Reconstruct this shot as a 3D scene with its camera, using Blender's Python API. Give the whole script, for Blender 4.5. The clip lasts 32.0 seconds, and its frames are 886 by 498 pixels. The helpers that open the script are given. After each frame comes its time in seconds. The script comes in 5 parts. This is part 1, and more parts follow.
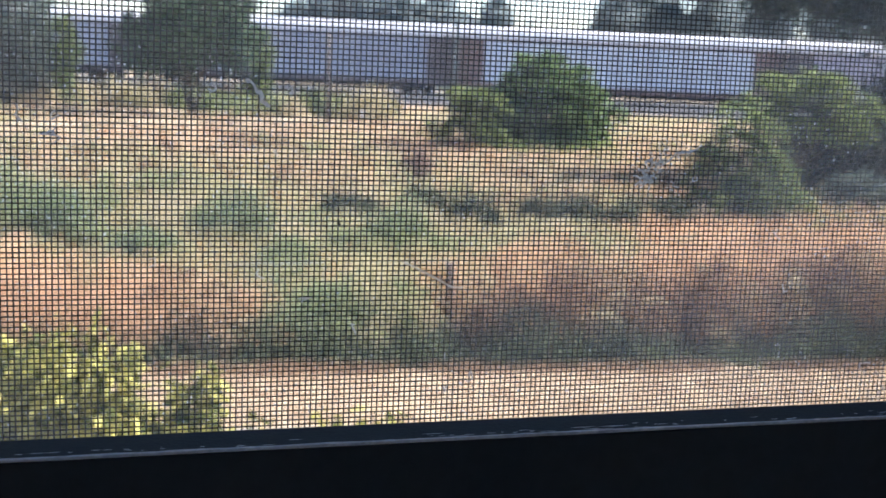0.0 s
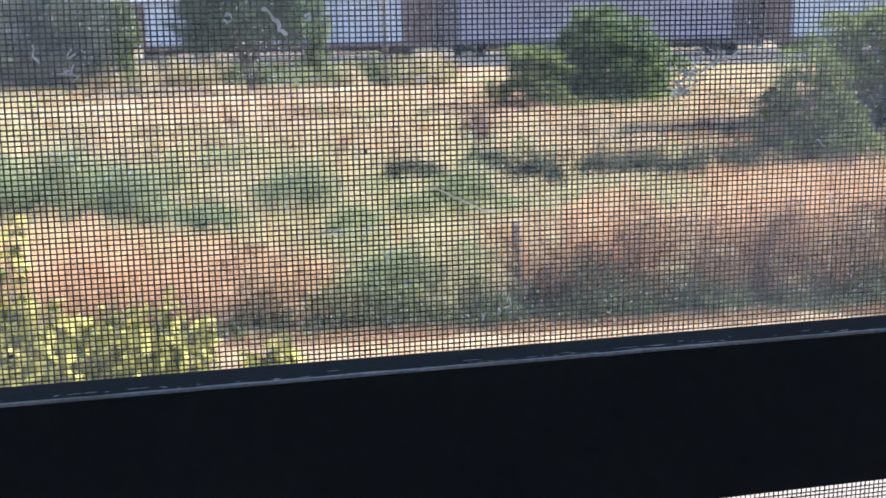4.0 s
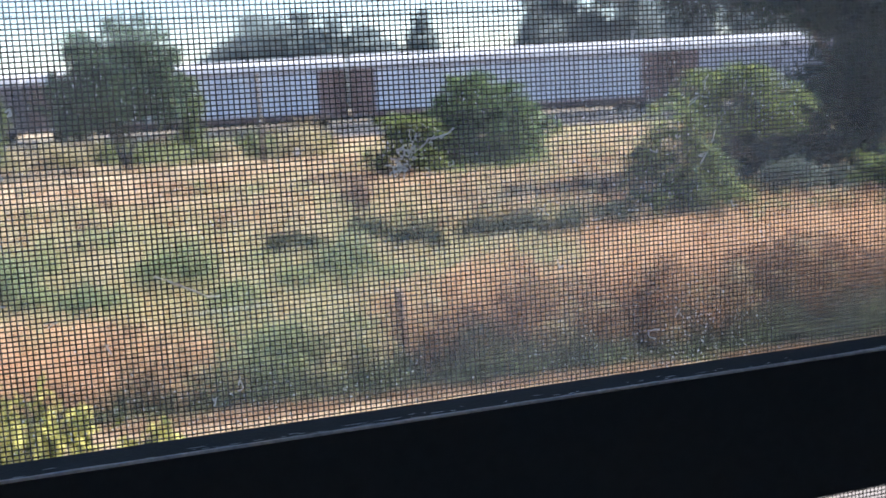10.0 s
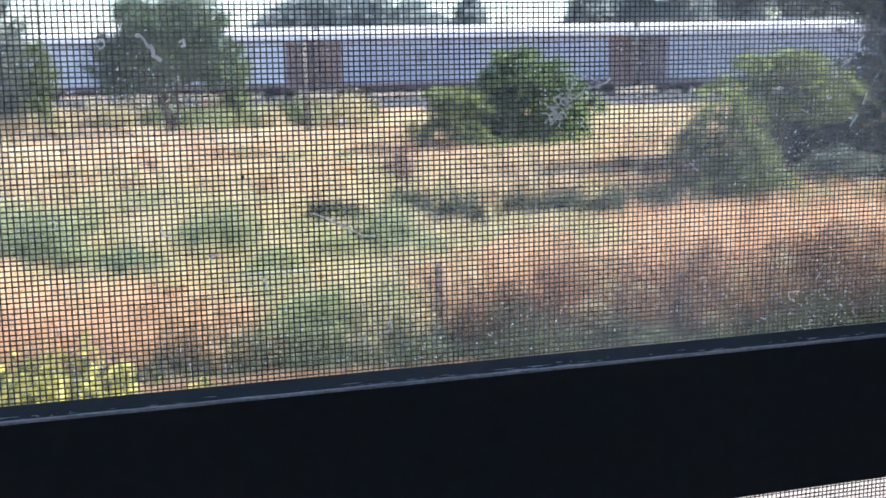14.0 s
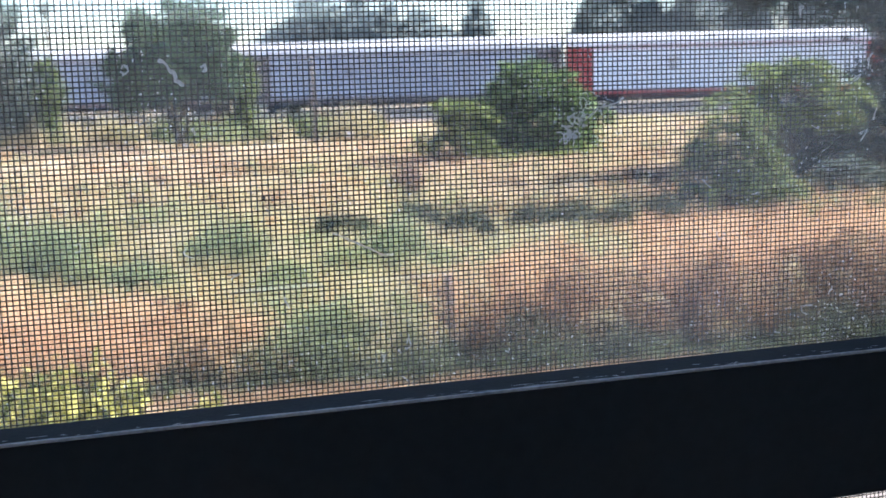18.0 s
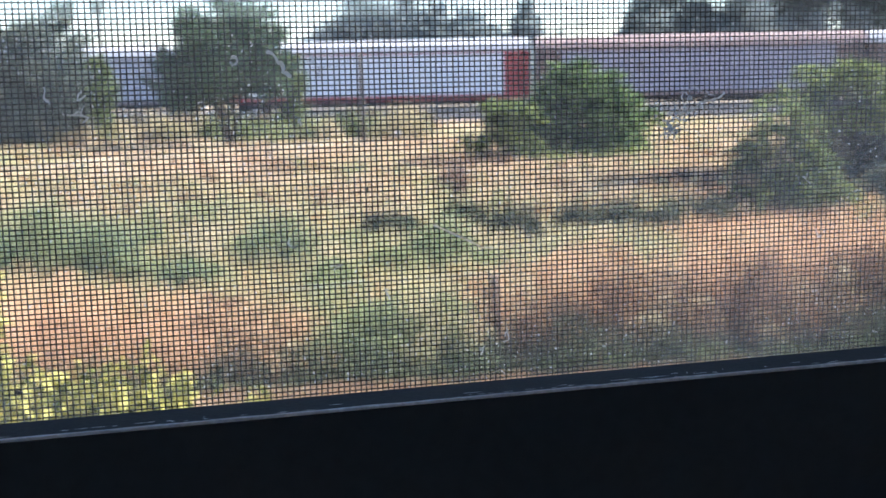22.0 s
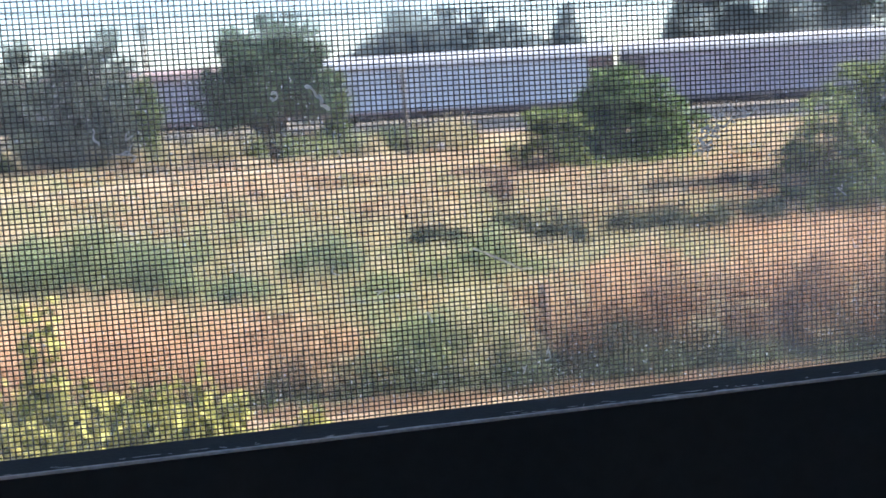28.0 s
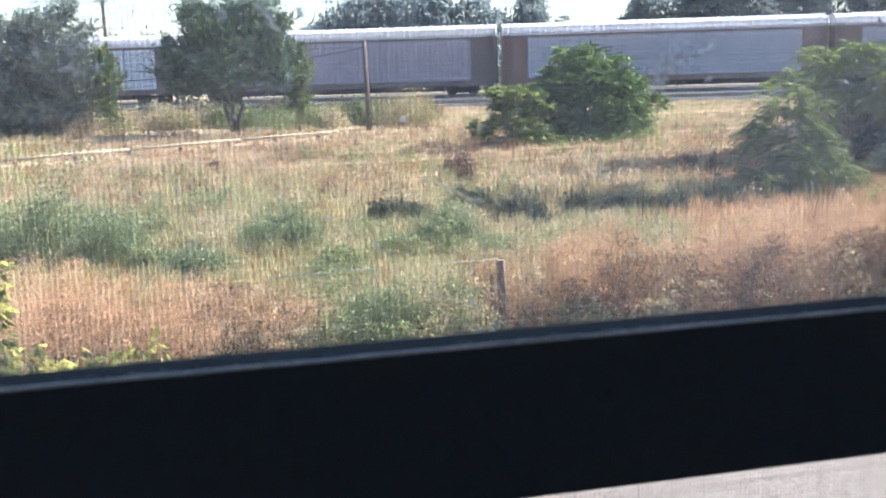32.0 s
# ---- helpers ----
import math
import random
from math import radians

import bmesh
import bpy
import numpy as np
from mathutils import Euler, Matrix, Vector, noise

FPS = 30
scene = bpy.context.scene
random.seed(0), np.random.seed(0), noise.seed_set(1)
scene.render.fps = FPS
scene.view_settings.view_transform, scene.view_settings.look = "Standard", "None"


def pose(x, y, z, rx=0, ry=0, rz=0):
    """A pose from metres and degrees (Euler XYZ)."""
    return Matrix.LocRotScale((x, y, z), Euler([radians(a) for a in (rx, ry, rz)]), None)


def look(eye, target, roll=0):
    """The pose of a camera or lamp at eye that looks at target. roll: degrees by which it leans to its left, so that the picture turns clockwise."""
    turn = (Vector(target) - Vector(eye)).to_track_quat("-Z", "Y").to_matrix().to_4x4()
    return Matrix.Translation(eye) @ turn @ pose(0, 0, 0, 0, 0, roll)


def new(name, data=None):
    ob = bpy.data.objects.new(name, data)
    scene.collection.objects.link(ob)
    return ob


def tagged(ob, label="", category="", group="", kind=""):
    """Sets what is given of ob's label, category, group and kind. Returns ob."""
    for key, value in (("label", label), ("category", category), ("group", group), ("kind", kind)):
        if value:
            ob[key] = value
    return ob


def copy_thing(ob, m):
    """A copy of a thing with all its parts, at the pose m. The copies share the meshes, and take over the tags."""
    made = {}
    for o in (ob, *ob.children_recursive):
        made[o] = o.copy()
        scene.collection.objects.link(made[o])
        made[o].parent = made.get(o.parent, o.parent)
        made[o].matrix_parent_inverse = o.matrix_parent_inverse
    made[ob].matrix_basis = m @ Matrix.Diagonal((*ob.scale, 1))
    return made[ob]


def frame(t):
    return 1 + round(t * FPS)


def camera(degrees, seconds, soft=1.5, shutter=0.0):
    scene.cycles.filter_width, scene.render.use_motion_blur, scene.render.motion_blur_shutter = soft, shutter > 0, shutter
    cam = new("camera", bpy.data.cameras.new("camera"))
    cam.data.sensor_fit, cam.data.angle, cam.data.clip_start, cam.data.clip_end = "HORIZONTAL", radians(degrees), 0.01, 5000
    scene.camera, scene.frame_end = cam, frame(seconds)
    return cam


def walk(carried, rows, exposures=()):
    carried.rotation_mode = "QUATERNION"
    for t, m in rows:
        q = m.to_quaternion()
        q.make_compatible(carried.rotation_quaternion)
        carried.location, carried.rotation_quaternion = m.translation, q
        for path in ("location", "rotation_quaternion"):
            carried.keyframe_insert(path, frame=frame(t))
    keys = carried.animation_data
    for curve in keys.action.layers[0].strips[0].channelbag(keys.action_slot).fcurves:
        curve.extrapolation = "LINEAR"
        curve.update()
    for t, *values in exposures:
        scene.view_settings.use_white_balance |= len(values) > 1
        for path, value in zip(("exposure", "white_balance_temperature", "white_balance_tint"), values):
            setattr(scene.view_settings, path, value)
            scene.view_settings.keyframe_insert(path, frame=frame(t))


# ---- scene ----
cam = camera(41.0, 32.0)


# ------------------------------------------------------------------ camera
EYE = 4.5                      # height of the eye over the field
cam.data.dof.use_dof = True
cam.data.dof.aperture_fstop = 31.0
PATH = [
    (0.0, 3.49, -9.75, -2.56, -0.0151, 0.0016, 4.5115),
    (0.5, 4.07, -8.51, -0.75, -0.0149, 0.0031, 4.5105),
    (1.0, 3.90, -8.64, -0.45, -0.0148, 0.0045, 4.5171),
    (1.5, 4.36, -8.43, -0.14, -0.0147, 0.0029, 4.5134),
    (2.0, 4.16, -8.62, 0.50, -0.0146, 0.0012, 4.5175),
    (2.5, 3.84, -8.42, -0.61, -0.0119, 0.0040, 4.5142),
    (3.0, 3.71, -9.22, 1.45, -0.0092, 0.0068, 4.5176),
    (3.5, 6.87, -11.13, 1.21, -0.0073, 0.0069, 4.5096),
    (4.0, 6.10, -11.57, 0.94, -0.0054, 0.0071, 4.4996),
    (4.5, 6.57, -8.48, 1.34, -0.0067, 0.0070, 4.5042),
    (6.5, 5.39, -7.76, 1.37, 0.0005, 0.0035, 4.5018),
    (7.0, 5.49, -8.01, 1.87, 0.0068, 0.0048, 4.4999),
    (7.5, 5.13, -7.90, 1.62, 0.0120, 0.0054, 4.4975),
    (8.0, 5.22, -7.69, 1.92, 0.0080, 0.0061, 4.4960),
    (8.5, 5.66, -7.31, 1.08, 0.0086, 0.0048, 4.4938),
    (9.0, 4.91, -7.74, 2.16, 0.0068, 0.0035, 4.4919),
    (9.5, 2.91, -9.17, 2.87, 0.0242, 0.0052, 4.4942),
    (10.0, 0.11, -8.51, 3.07, 0.0416, 0.0069, 4.5021),
    (10.5, -0.27, -6.96, 2.80, 0.0416, 0.0035, 4.5054),
    (11.0, -0.48, -6.88, 2.22, 0.0415, 0.0002, 4.5074),
    (11.5, -1.34, -7.57, 2.38, 0.0395, 0.0026, 4.5036),
    (12.0, -2.39, -8.78, 2.22, 0.0374, 0.0051, 4.5041),
    (12.5, -1.67, -8.98, 2.24, 0.0322, 0.0063, 4.5014),
    (13.0, -0.00, -8.85, 1.29, 0.0269, 0.0075, 4.4989),
    (13.5, 1.07, -9.05, 1.44, 0.0172, 0.0060, 4.4958),
    (14.0, 2.32, -9.67, 0.95, 0.0074, 0.0046, 4.4952),
    (14.5, 3.00, -9.70, 1.41, 0.0039, 0.0033, 4.4949),
    (16.5, 2.57, -10.08, 1.75, 0.0054, 0.0023, 4.4937),
    (17.0, 2.49, -9.75, 2.05, 0.0080, 0.0006, 4.4952),
    (17.5, 2.30, -9.56, 1.38, 0.0076, -0.0001, 4.4977),
    (18.0, 2.68, -9.07, 1.53, 0.0053, -0.0008, 4.4979),
    (18.5, 2.75, -9.48, 0.76, 0.0029, -0.0004, 4.4984),
    (19.0, 3.07, -9.44, 1.39, 0.0026, -0.0000, 4.4964),
    (19.5, 3.03, -9.36, 1.00, 0.0020, -0.0010, 4.4983),
    (20.0, 3.72, -8.50, 1.55, -0.0015, -0.0019, 4.5009),
    (20.5, 4.32, -8.29, 1.37, -0.0081, -0.0028, 4.5012),
    (21.0, 4.91, -8.52, 0.96, -0.0104, -0.0037, 4.4992),
    (21.5, 4.44, -8.49, 0.17, -0.0090, -0.0031, 4.4986),
    (22.0, 4.97, -9.04, 1.17, -0.0108, -0.0024, 4.4964),
    (22.5, 4.57, -8.61, 0.43, -0.0094, -0.0024, 4.4991),
    (23.0, 4.80, -8.69, 1.01, -0.0161, -0.0023, 4.4986),
    (23.5, 4.92, -8.40, 0.73, -0.0139, -0.0032, 4.5007),
    (24.0, 4.76, -8.13, 1.34, -0.0117, -0.0040, 4.5006),
    (24.5, 4.59, -8.53, 1.15, -0.0089, -0.0032, 4.5020),
    (25.0, 4.58, -8.09, 2.02, -0.0061, -0.0023, 4.5047),
    (25.5, 4.48, -8.52, 2.09, -0.0048, -0.0026, 4.5037),
    (27.5, 4.42, -7.41, 0.69, -0.0079, -0.0138, 4.5001),
    (28.0, 6.97, -8.41, 3.30, -0.0076, -0.0095, 4.5010),
    (28.5, 7.12, -8.73, 3.52, -0.0067, -0.0109, 4.4933),
    (29.0, 7.02, -8.80, 2.54, -0.0057, -0.0122, 4.4966),
    (29.3, 6.77, -8.42, 2.31, -0.0159, -0.0065, 4.4914),
    (29.6, 6.81, -7.18, 1.78, -0.0260, -0.0009, 4.4913),
    (30.0, 6.93, -8.04, 1.73, -0.0290, -0.0017, 4.4869),
    (30.5, 5.48, -9.23, 2.39, -0.0155, -0.0049, 4.4886),
    (31.0, 4.21, -8.92, 2.61, -0.0020, -0.0081, 4.4913),
    (31.5, 4.29, -9.83, 2.66, -0.0038, -0.0073, 4.4865),
    (32.0, 5.20, -9.68, 1.78, -0.0057, -0.0065, 4.4868),
]

walk(cam, [(t, pose(x, y, z, 90 + p, r, yaw)) for t, yaw, p, r, x, y, z in PATH],
     exposures=[(0.0, 1.81, 6110, 13), (3.0, 1.83, 6110, 13), (4.0, 2.01, 6110, 12), (7.0, 1.75, 6060, 12), (9.0, 1.71, 6060, 12), (11.0, 1.71, 6130, 12), (12.0, 1.78, 6130, 12), (12.5, 2.04, 6120, 11), (13.0, 2.12, 6120, 11), (14.5, 2.12, 6060, 11), (17.0, 2.17, 6060, 11), (18.0, 2.07, 6060, 11), (22.0, 1.94, 6060, 11), (25.0, 1.94, 6060, 12), (28.0, 1.87, 6060, 12), (29.0, 2.04, 6060, 12), (30.0, 1.72, 6130, 12), (31.0, 2.14, 6120, 11), (32.0, 2.22, 6120, 11)])

# what the lens is set sharp on: the insect screen, and now and then the field behind it
focus = new("focus_mark")
focus.empty_display_size = 0.01
cam.data.dof.focus_object = focus

# ------------------------------------------------------------------ light
SUN = Vector((0.84, 0.20, 0.98)).normalized()
world = bpy.data.worlds.new("sky")
scene.world = world
world.use_nodes = True
wn = world.node_tree.nodes
sky = wn.new("ShaderNodeTexSky")
sky.sky_type = 'NISHITA'
sky.sun_disc = False
sky.sun_elevation = math.asin(SUN.z)
sky.sun_rotation = math.atan2(SUN.x, SUN.y)
sky.air_density, sky.dust_density, sky.ozone_density = 1.0, 0.55, 2.6
sky.altitude = 1000
wn["Background"].inputs["Strength"].default_value = 0.098
world.node_tree.links.new(sky.outputs[0], wn["Background"].inputs["Color"])
lamp = bpy.data.lights.new("sun", 'SUN')
lamp.energy, lamp.angle, lamp.color = 5.0, radians(0.6), (1.0, 0.96, 0.90)
sun = new("sun", lamp)
sun.matrix_basis = look((0, 0, 60), Vector((0, 0, 60)) - SUN)

# ------------------------------------------------------------------ materials


def mat(name, base, rough=0.8, metal=0.0, var=0.25, scale=3.0, fine=40.0, bump=0.0, spec=0.3,
        other=None, island=0.0, mottle=0.5, trans=0.0):
    """Procedural surface: two scales of noise between the base colour and another one, with relief."""
    m = bpy.data.materials.new(name)
    m.use_nodes = True
    nt = m.node_tree
    n, ln = nt.nodes, nt.links
    b = n["Principled BSDF"]
    b.inputs["Roughness"].default_value = rough
    b.inputs["Metallic"].default_value = metal
    b.inputs["Specular IOR Level"].default_value = spec
    tc = n.new("ShaderNodeTexCoord")
    big, small = n.new("ShaderNodeTexNoise"), n.new("ShaderNodeTexNoise")
    big.inputs["Scale"].default_value, small.inputs["Scale"].default_value = scale, fine
    big.inputs["Detail"].default_value = 5.0
    small.inputs["Detail"].default_value = 4.0
    ln.new(tc.outputs["Object"], big.inputs["Vector"])
    ln.new(tc.outputs["Object"], small.inputs["Vector"])
    add = n.new("ShaderNodeMath")
    add.operation = 'MULTIPLY_ADD'
    ln.new(small.outputs["Fac"], add.inputs[0])
    add.inputs[1].default_value = 1 - mottle
    mul = n.new("ShaderNodeMath")
    mul.operation = 'MULTIPLY'
    ln.new(big.outputs["Fac"], mul.inputs[0])
    mul.inputs[1].default_value = mottle
    ln.new(mul.outputs[0], add.inputs[2])
    fac = add.outputs[0]
    if island:
        geo = n.new("ShaderNodeNewGeometry")
        mix = n.new("ShaderNodeMix")
        mix.inputs[0].default_value = island
        ln.new(fac, mix.inputs[2])
        ln.new(geo.outputs["Random Per Island"], mix.inputs[3])
        fac = mix.outputs[0]
    ramp = n.new("ShaderNodeValToRGB")
    dark = tuple(c * (1 - var) for c in base)
    lite = other or tuple(min(1, c * (1 + var)) for c in base)
    e = ramp.color_ramp.elements
    e[0].position, e[0].color = 0.3, (*dark, 1)
    e[1].position, e[1].color = 0.7, (*lite, 1)
    ln.new(fac, ramp.inputs[0])
    ln.new(ramp.outputs[0], b.inputs["Base Color"])
    if bump:
        bp = n.new("ShaderNodeBump")
        bp.inputs["Strength"].default_value = bump
        bp.inputs["Distance"].default_value = 0.02
        ln.new(small.outputs["Fac"], bp.inputs["Height"])
        ln.new(bp.outputs[0], b.inputs["Normal"])
    if trans:
        tl = n.new("ShaderNodeBsdfTranslucent")
        ln.new(ramp.outputs[0], tl.inputs["Color"])
        mx = n.new("ShaderNodeMixShader")
        mx.inputs[0].default_value = trans
        ln.new(b.outputs[0], mx.inputs[1])
        ln.new(tl.outputs[0], mx.inputs[2])
        ln.new(mx.outputs[0], n["Material Output"].inputs["Surface"])
    return m


def leafy(name, dark, lite, trans=0.35, scale=0.4, island=0.55):
    return mat(name, dark, 0.75, other=lite, scale=scale, fine=6.0, island=island, trans=trans, spec=0.12)


M = dict(
    soil=mat("dry_soil", (0.36, 0.265, 0.165), 0.95, var=0.35, scale=0.12, fine=1.7, bump=0.5, other=(0.50, 0.39, 0.25)),
    concrete=mat("pale_road", (0.19, 0.165, 0.145), 0.9, var=0.15, scale=0.7, fine=60, bump=0.2),
    ballast=mat("ballast", (0.085, 0.082, 0.085), 0.95, var=0.45, scale=0.8, fine=9, bump=0.8),
    rail=mat("rail_steel", (0.32, 0.30, 0.28), 0.35, 0.8, var=0.2),
    tie=mat("sleeper_wood", (0.10, 0.08, 0.065), 0.9, var=0.4),
    straw=leafy("straw", (0.48, 0.40, 0.24), (0.74, 0.64, 0.43), 0.35, 0.25, 0.35),
    rust=leafy("rust_grass", (0.31, 0.165, 0.085), (0.60, 0.36, 0.19), 0.3, 0.5, 0.15),
    buff=leafy("buff_grass", (0.60, 0.385, 0.22), (0.88, 0.62, 0.385), 0.42, 0.5, 0.25),
    field=leafy("field_straw", (0.53, 0.395, 0.24), (0.80, 0.62, 0.42), 0.38, 0.25, 0.35),
    verge=leafy("cut_grass", (0.36, 0.235, 0.14), (0.52, 0.365, 0.23), 0.3, 0.35, 0.2),
    # brown weed tone, darkened for the shaded near face of the brush
    brown=leafy("brown_shade_grass", (0.13, 0.08, 0.052), (0.32, 0.195, 0.12), 0.2, 0.5, 0.25),
    seedy=leafy("seedy_weed", (0.36, 0.32, 0.16), (0.74, 0.64, 0.40), 0.35, 0.8, 0.5),
    sage=leafy("sage_weed", (0.22, 0.265, 0.125), (0.46, 0.49, 0.25), 0.4, 0.5, 0.35),
    sage_deep=leafy("deep_sage", (0.15, 0.20, 0.105), (0.40, 0.45, 0.24), 0.38, 0.5, 0.35),
    grassgreen=leafy("pale_green_grass", (0.39, 0.385, 0.19), (0.68, 0.61, 0.36), 0.4, 0.3, 0.4),
    # dark weeds, and the painted shade at the brush foot and between mounds
    darkweed=leafy("dark_weed_shade", (0.065, 0.082, 0.055), (0.16, 0.175, 0.11), 0.25, 0.6),
    stalk=mat("dead_stalk", (0.24, 0.165, 0.12), 0.9, var=0.4),
    # tree leaves paled so that their colour carries the hazy veil
    leaf=leafy("hazed_tree_leaf", (0.055, 0.095, 0.07), (0.18, 0.25, 0.13), 0.25, 0.5, 0.35),
    leaf_bright=leafy("bright_leaf", (0.12, 0.17, 0.05), (0.35, 0.41, 0.14), 0.42, 0.6),
    vine=leafy("olive_vine", (0.10, 0.14, 0.05), (0.29, 0.33, 0.13), 0.3, 0.6),
    leaf_bush=leafy("bush_leaf", (0.07, 0.125, 0.052), (0.29, 0.39, 0.15), 0.35, 0.6),
    leaf_sumac=leafy("sumac_leaf", (0.07, 0.108, 0.042), (0.32, 0.38, 0.14), 0.35, 0.6),
    # dusty grey-green, paled further to hold the haze in the colour
    leaf_dusty_haze=leafy("dusty_hazed_leaf", (0.10, 0.13, 0.115), (0.27, 0.31, 0.24), 0.25, 0.5, 0.35),
    # near-black: shade on the tree's near side is put into the leaf colour
    leaf_shade=leafy("shade_leaf", (0.020, 0.036, 0.028), (0.055, 0.088, 0.050), 0.3, 0.5),
    # far foliage: distance haze is put into this pale bluish leaf colour
    leaf_hazed=leafy("hazed_far_leaf", (0.31, 0.37, 0.38), (0.43, 0.49, 0.46), 0.6, 0.15, 0.25),
    leaf_yellow=leafy("yellow_leaf", (0.15, 0.17, 0.045), (0.55, 0.50, 0.15), 0.38, 2.0, 0.6),
    bark=mat("bark", (0.13, 0.10, 0.075), 0.95, var=0.45, scale=2, fine=14, bump=0.8),
    oldwood=mat("weathered_wood", (0.23, 0.165, 0.125), 0.95, var=0.4, scale=3, fine=30, bump=0.6),
    polewood=mat("pole_wood", (0.13, 0.112, 0.10), 0.9, var=0.3, scale=2, fine=20, bump=0.4),
    pipe=mat("pale_pipe", (0.40, 0.335, 0.23), 0.6, var=0.25, scale=2, fine=20),
    galv=mat("galvanised_pipe", (0.38, 0.39, 0.34), 0.75, 0.1, var=0.3),
    wire=mat("cable_black", (0.03, 0.03, 0.035), 0.6, var=0.2),
    roof=mat("galvanised_roof", (0.58, 0.58, 0.60), 0.55, 0.0, var=0.12, scale=0.3, fine=6),
    roof_brown=mat("rusty_roof", (0.36, 0.26, 0.24), 0.8, var=0.25, scale=0.3, fine=6),
    roof_grey=mat("dull_roof", (0.55, 0.54, 0.54), 0.7, var=0.15, scale=0.3, fine=6),
    panel_blue=mat("galvanised_panel", (0.64, 0.68, 0.74), 0.6, 0.0, var=0.14, scale=0.5, fine=8),
    panel_white=mat("white_panel", (0.84, 0.86, 0.90), 0.6, 0.0, var=0.1, scale=0.5, fine=8),
    # next two tones are raised to put distance haze into the wagon sides
    panel_dark=mat("grimy_panel", (0.43, 0.45, 0.52), 0.75, 0.0, var=0.25, scale=0.5, fine=8),
    panel_purple=mat("purple_grey_panel", (0.41, 0.38, 0.44), 0.75, 0.0, var=0.25, scale=0.5, fine=8),
    rust_frame=mat("brown_wagon_paint", (0.25, 0.17, 0.15), 0.85, var=0.35, scale=0.6, fine=10),
    dark_frame=mat("dark_wagon_paint", (0.20, 0.165, 0.165), 0.85, var=0.35, scale=0.6, fine=10),
    red_frame=mat("red_wagon_paint", (0.40, 0.075, 0.07), 0.7, var=0.25, scale=0.6, fine=10),
    iron=mat("dark_iron", (0.045, 0.04, 0.04), 0.8, 0.3, var=0.3),
    alu=mat("dark_anodised", (0.010, 0.012, 0.017), 0.6, 0.0, var=0.4, scale=40, fine=700, bump=0.05, spec=0.12),
    alu_bare=mat("worn_bare_edge", (0.78, 0.83, 0.92), 0.5, 0.2, var=0.45, scale=60, fine=500, spec=0.3),
    mesh=mat("screen_fibre", (0.035, 0.033, 0.030), 0.75, 0.0, var=0.3, scale=30, fine=300, spec=0.15),
    film=mat("grey_film", (0.62, 0.66, 0.68), 0.95, var=0.3, trans=0.85),
    railface=mat("rail_face", (0.060, 0.064, 0.072), 0.7, 0.0, var=0.15, scale=8, fine=200, spec=0.1),
    lint=mat("pale_lint", (0.62, 0.65, 0.67), 0.9, var=0.2, scale=200, fine=900, trans=0.5),
    grime=mat("dried_grime", (0.70, 0.66, 0.57), 0.95, var=0.25, trans=0.85),
    speck=mat("black_speck", (0.012, 0.012, 0.012), 0.8),
    cloth=mat("black_curtain", (0.012, 0.013, 0.016), 0.95, var=0.3, scale=20, fine=400),
    plaster=mat("plaster", (0.78, 0.77, 0.74), 0.9, var=0.08, scale=2, fine=60, bump=0.1),
    stucco=mat("stucco", (0.50, 0.46, 0.40), 0.95, var=0.12, scale=2, fine=60, bump=0.3),
    carpet=mat("carpet", (0.40, 0.36, 0.31), 1.0, var=0.3, scale=3, fine=200),
    car_paint=mat("silver_white_paint", (0.50, 0.50, 0.54), 0.35, 0.0, var=0.04, spec=0.5),
    car_glass=mat("car_glass", (0.03, 0.033, 0.038), 0.12, 0.0, var=0.2, spec=0.25),
    rubber=mat("tyre_rubber", (0.02, 0.02, 0.02), 0.85, var=0.3),
    rim=mat("alloy", (0.5, 0.5, 0.5), 0.3, 0.8, var=0.1),
    redlens=mat("red_lens", (0.35, 0.02, 0.02), 0.2, var=0.2, spec=0.6),
    clearlens=mat("clear_lens", (0.6, 0.6, 0.62), 0.15, var=0.1, spec=0.6),
)


def dusty_glass():
    m = bpy.data.materials.new("dusty_glass")
    m.use_nodes = True
    n, ln = m.node_tree.nodes, m.node_tree.links
    out = n["Material Output"]
    n.remove(n["Principled BSDF"])
    tr, tl, mix = n.new("ShaderNodeBsdfTransparent"), n.new("ShaderNodeBsdfTranslucent"), n.new("ShaderNodeMixShader")
    gl, mix2 = n.new("ShaderNodeBsdfGlossy"), n.new("ShaderNodeMixShader")
    gl.inputs["Roughness"].default_value = 0.02
    fr = n.new("ShaderNodeFresnel")
    fr.inputs["IOR"].default_value = 1.45
    tl.inputs["Color"].default_value = (0.92, 0.95, 1.0, 1)
    tc, nz, rp = n.new("ShaderNodeTexCoord"), n.new("ShaderNodeTexNoise"), n.new("ShaderNodeMapRange")
    nz.inputs["Scale"].default_value, nz.inputs["Detail"].default_value = 9.0, 6.0
    rp.inputs["From Min"].default_value, rp.inputs["From Max"].default_value = 0.3, 0.75
    rp.inputs["To Min"].default_value, rp.inputs["To Max"].default_value = 0.02, 0.115
    ln.new(tc.outputs["Object"], nz.inputs["Vector"])
    ln.new(nz.outputs["Fac"], rp.inputs["Value"])
    ln.new(rp.outputs[0], mix.inputs[0])
    ln.new(tr.outputs[0], mix.inputs[1])
    ln.new(tl.outputs[0], mix.inputs[2])
    ln.new(fr.outputs[0], mix2.inputs[0])
    ln.new(mix.outputs[0], mix2.inputs[1])
    ln.new(gl.outputs[0], mix2.inputs[2])
    ln.new(mix2.outputs[0], out.inputs["Surface"])
    return m


M["glass"] = dusty_glass()

# ------------------------------------------------------------------ mesh helpers
rng = np.random.default_rng(7)


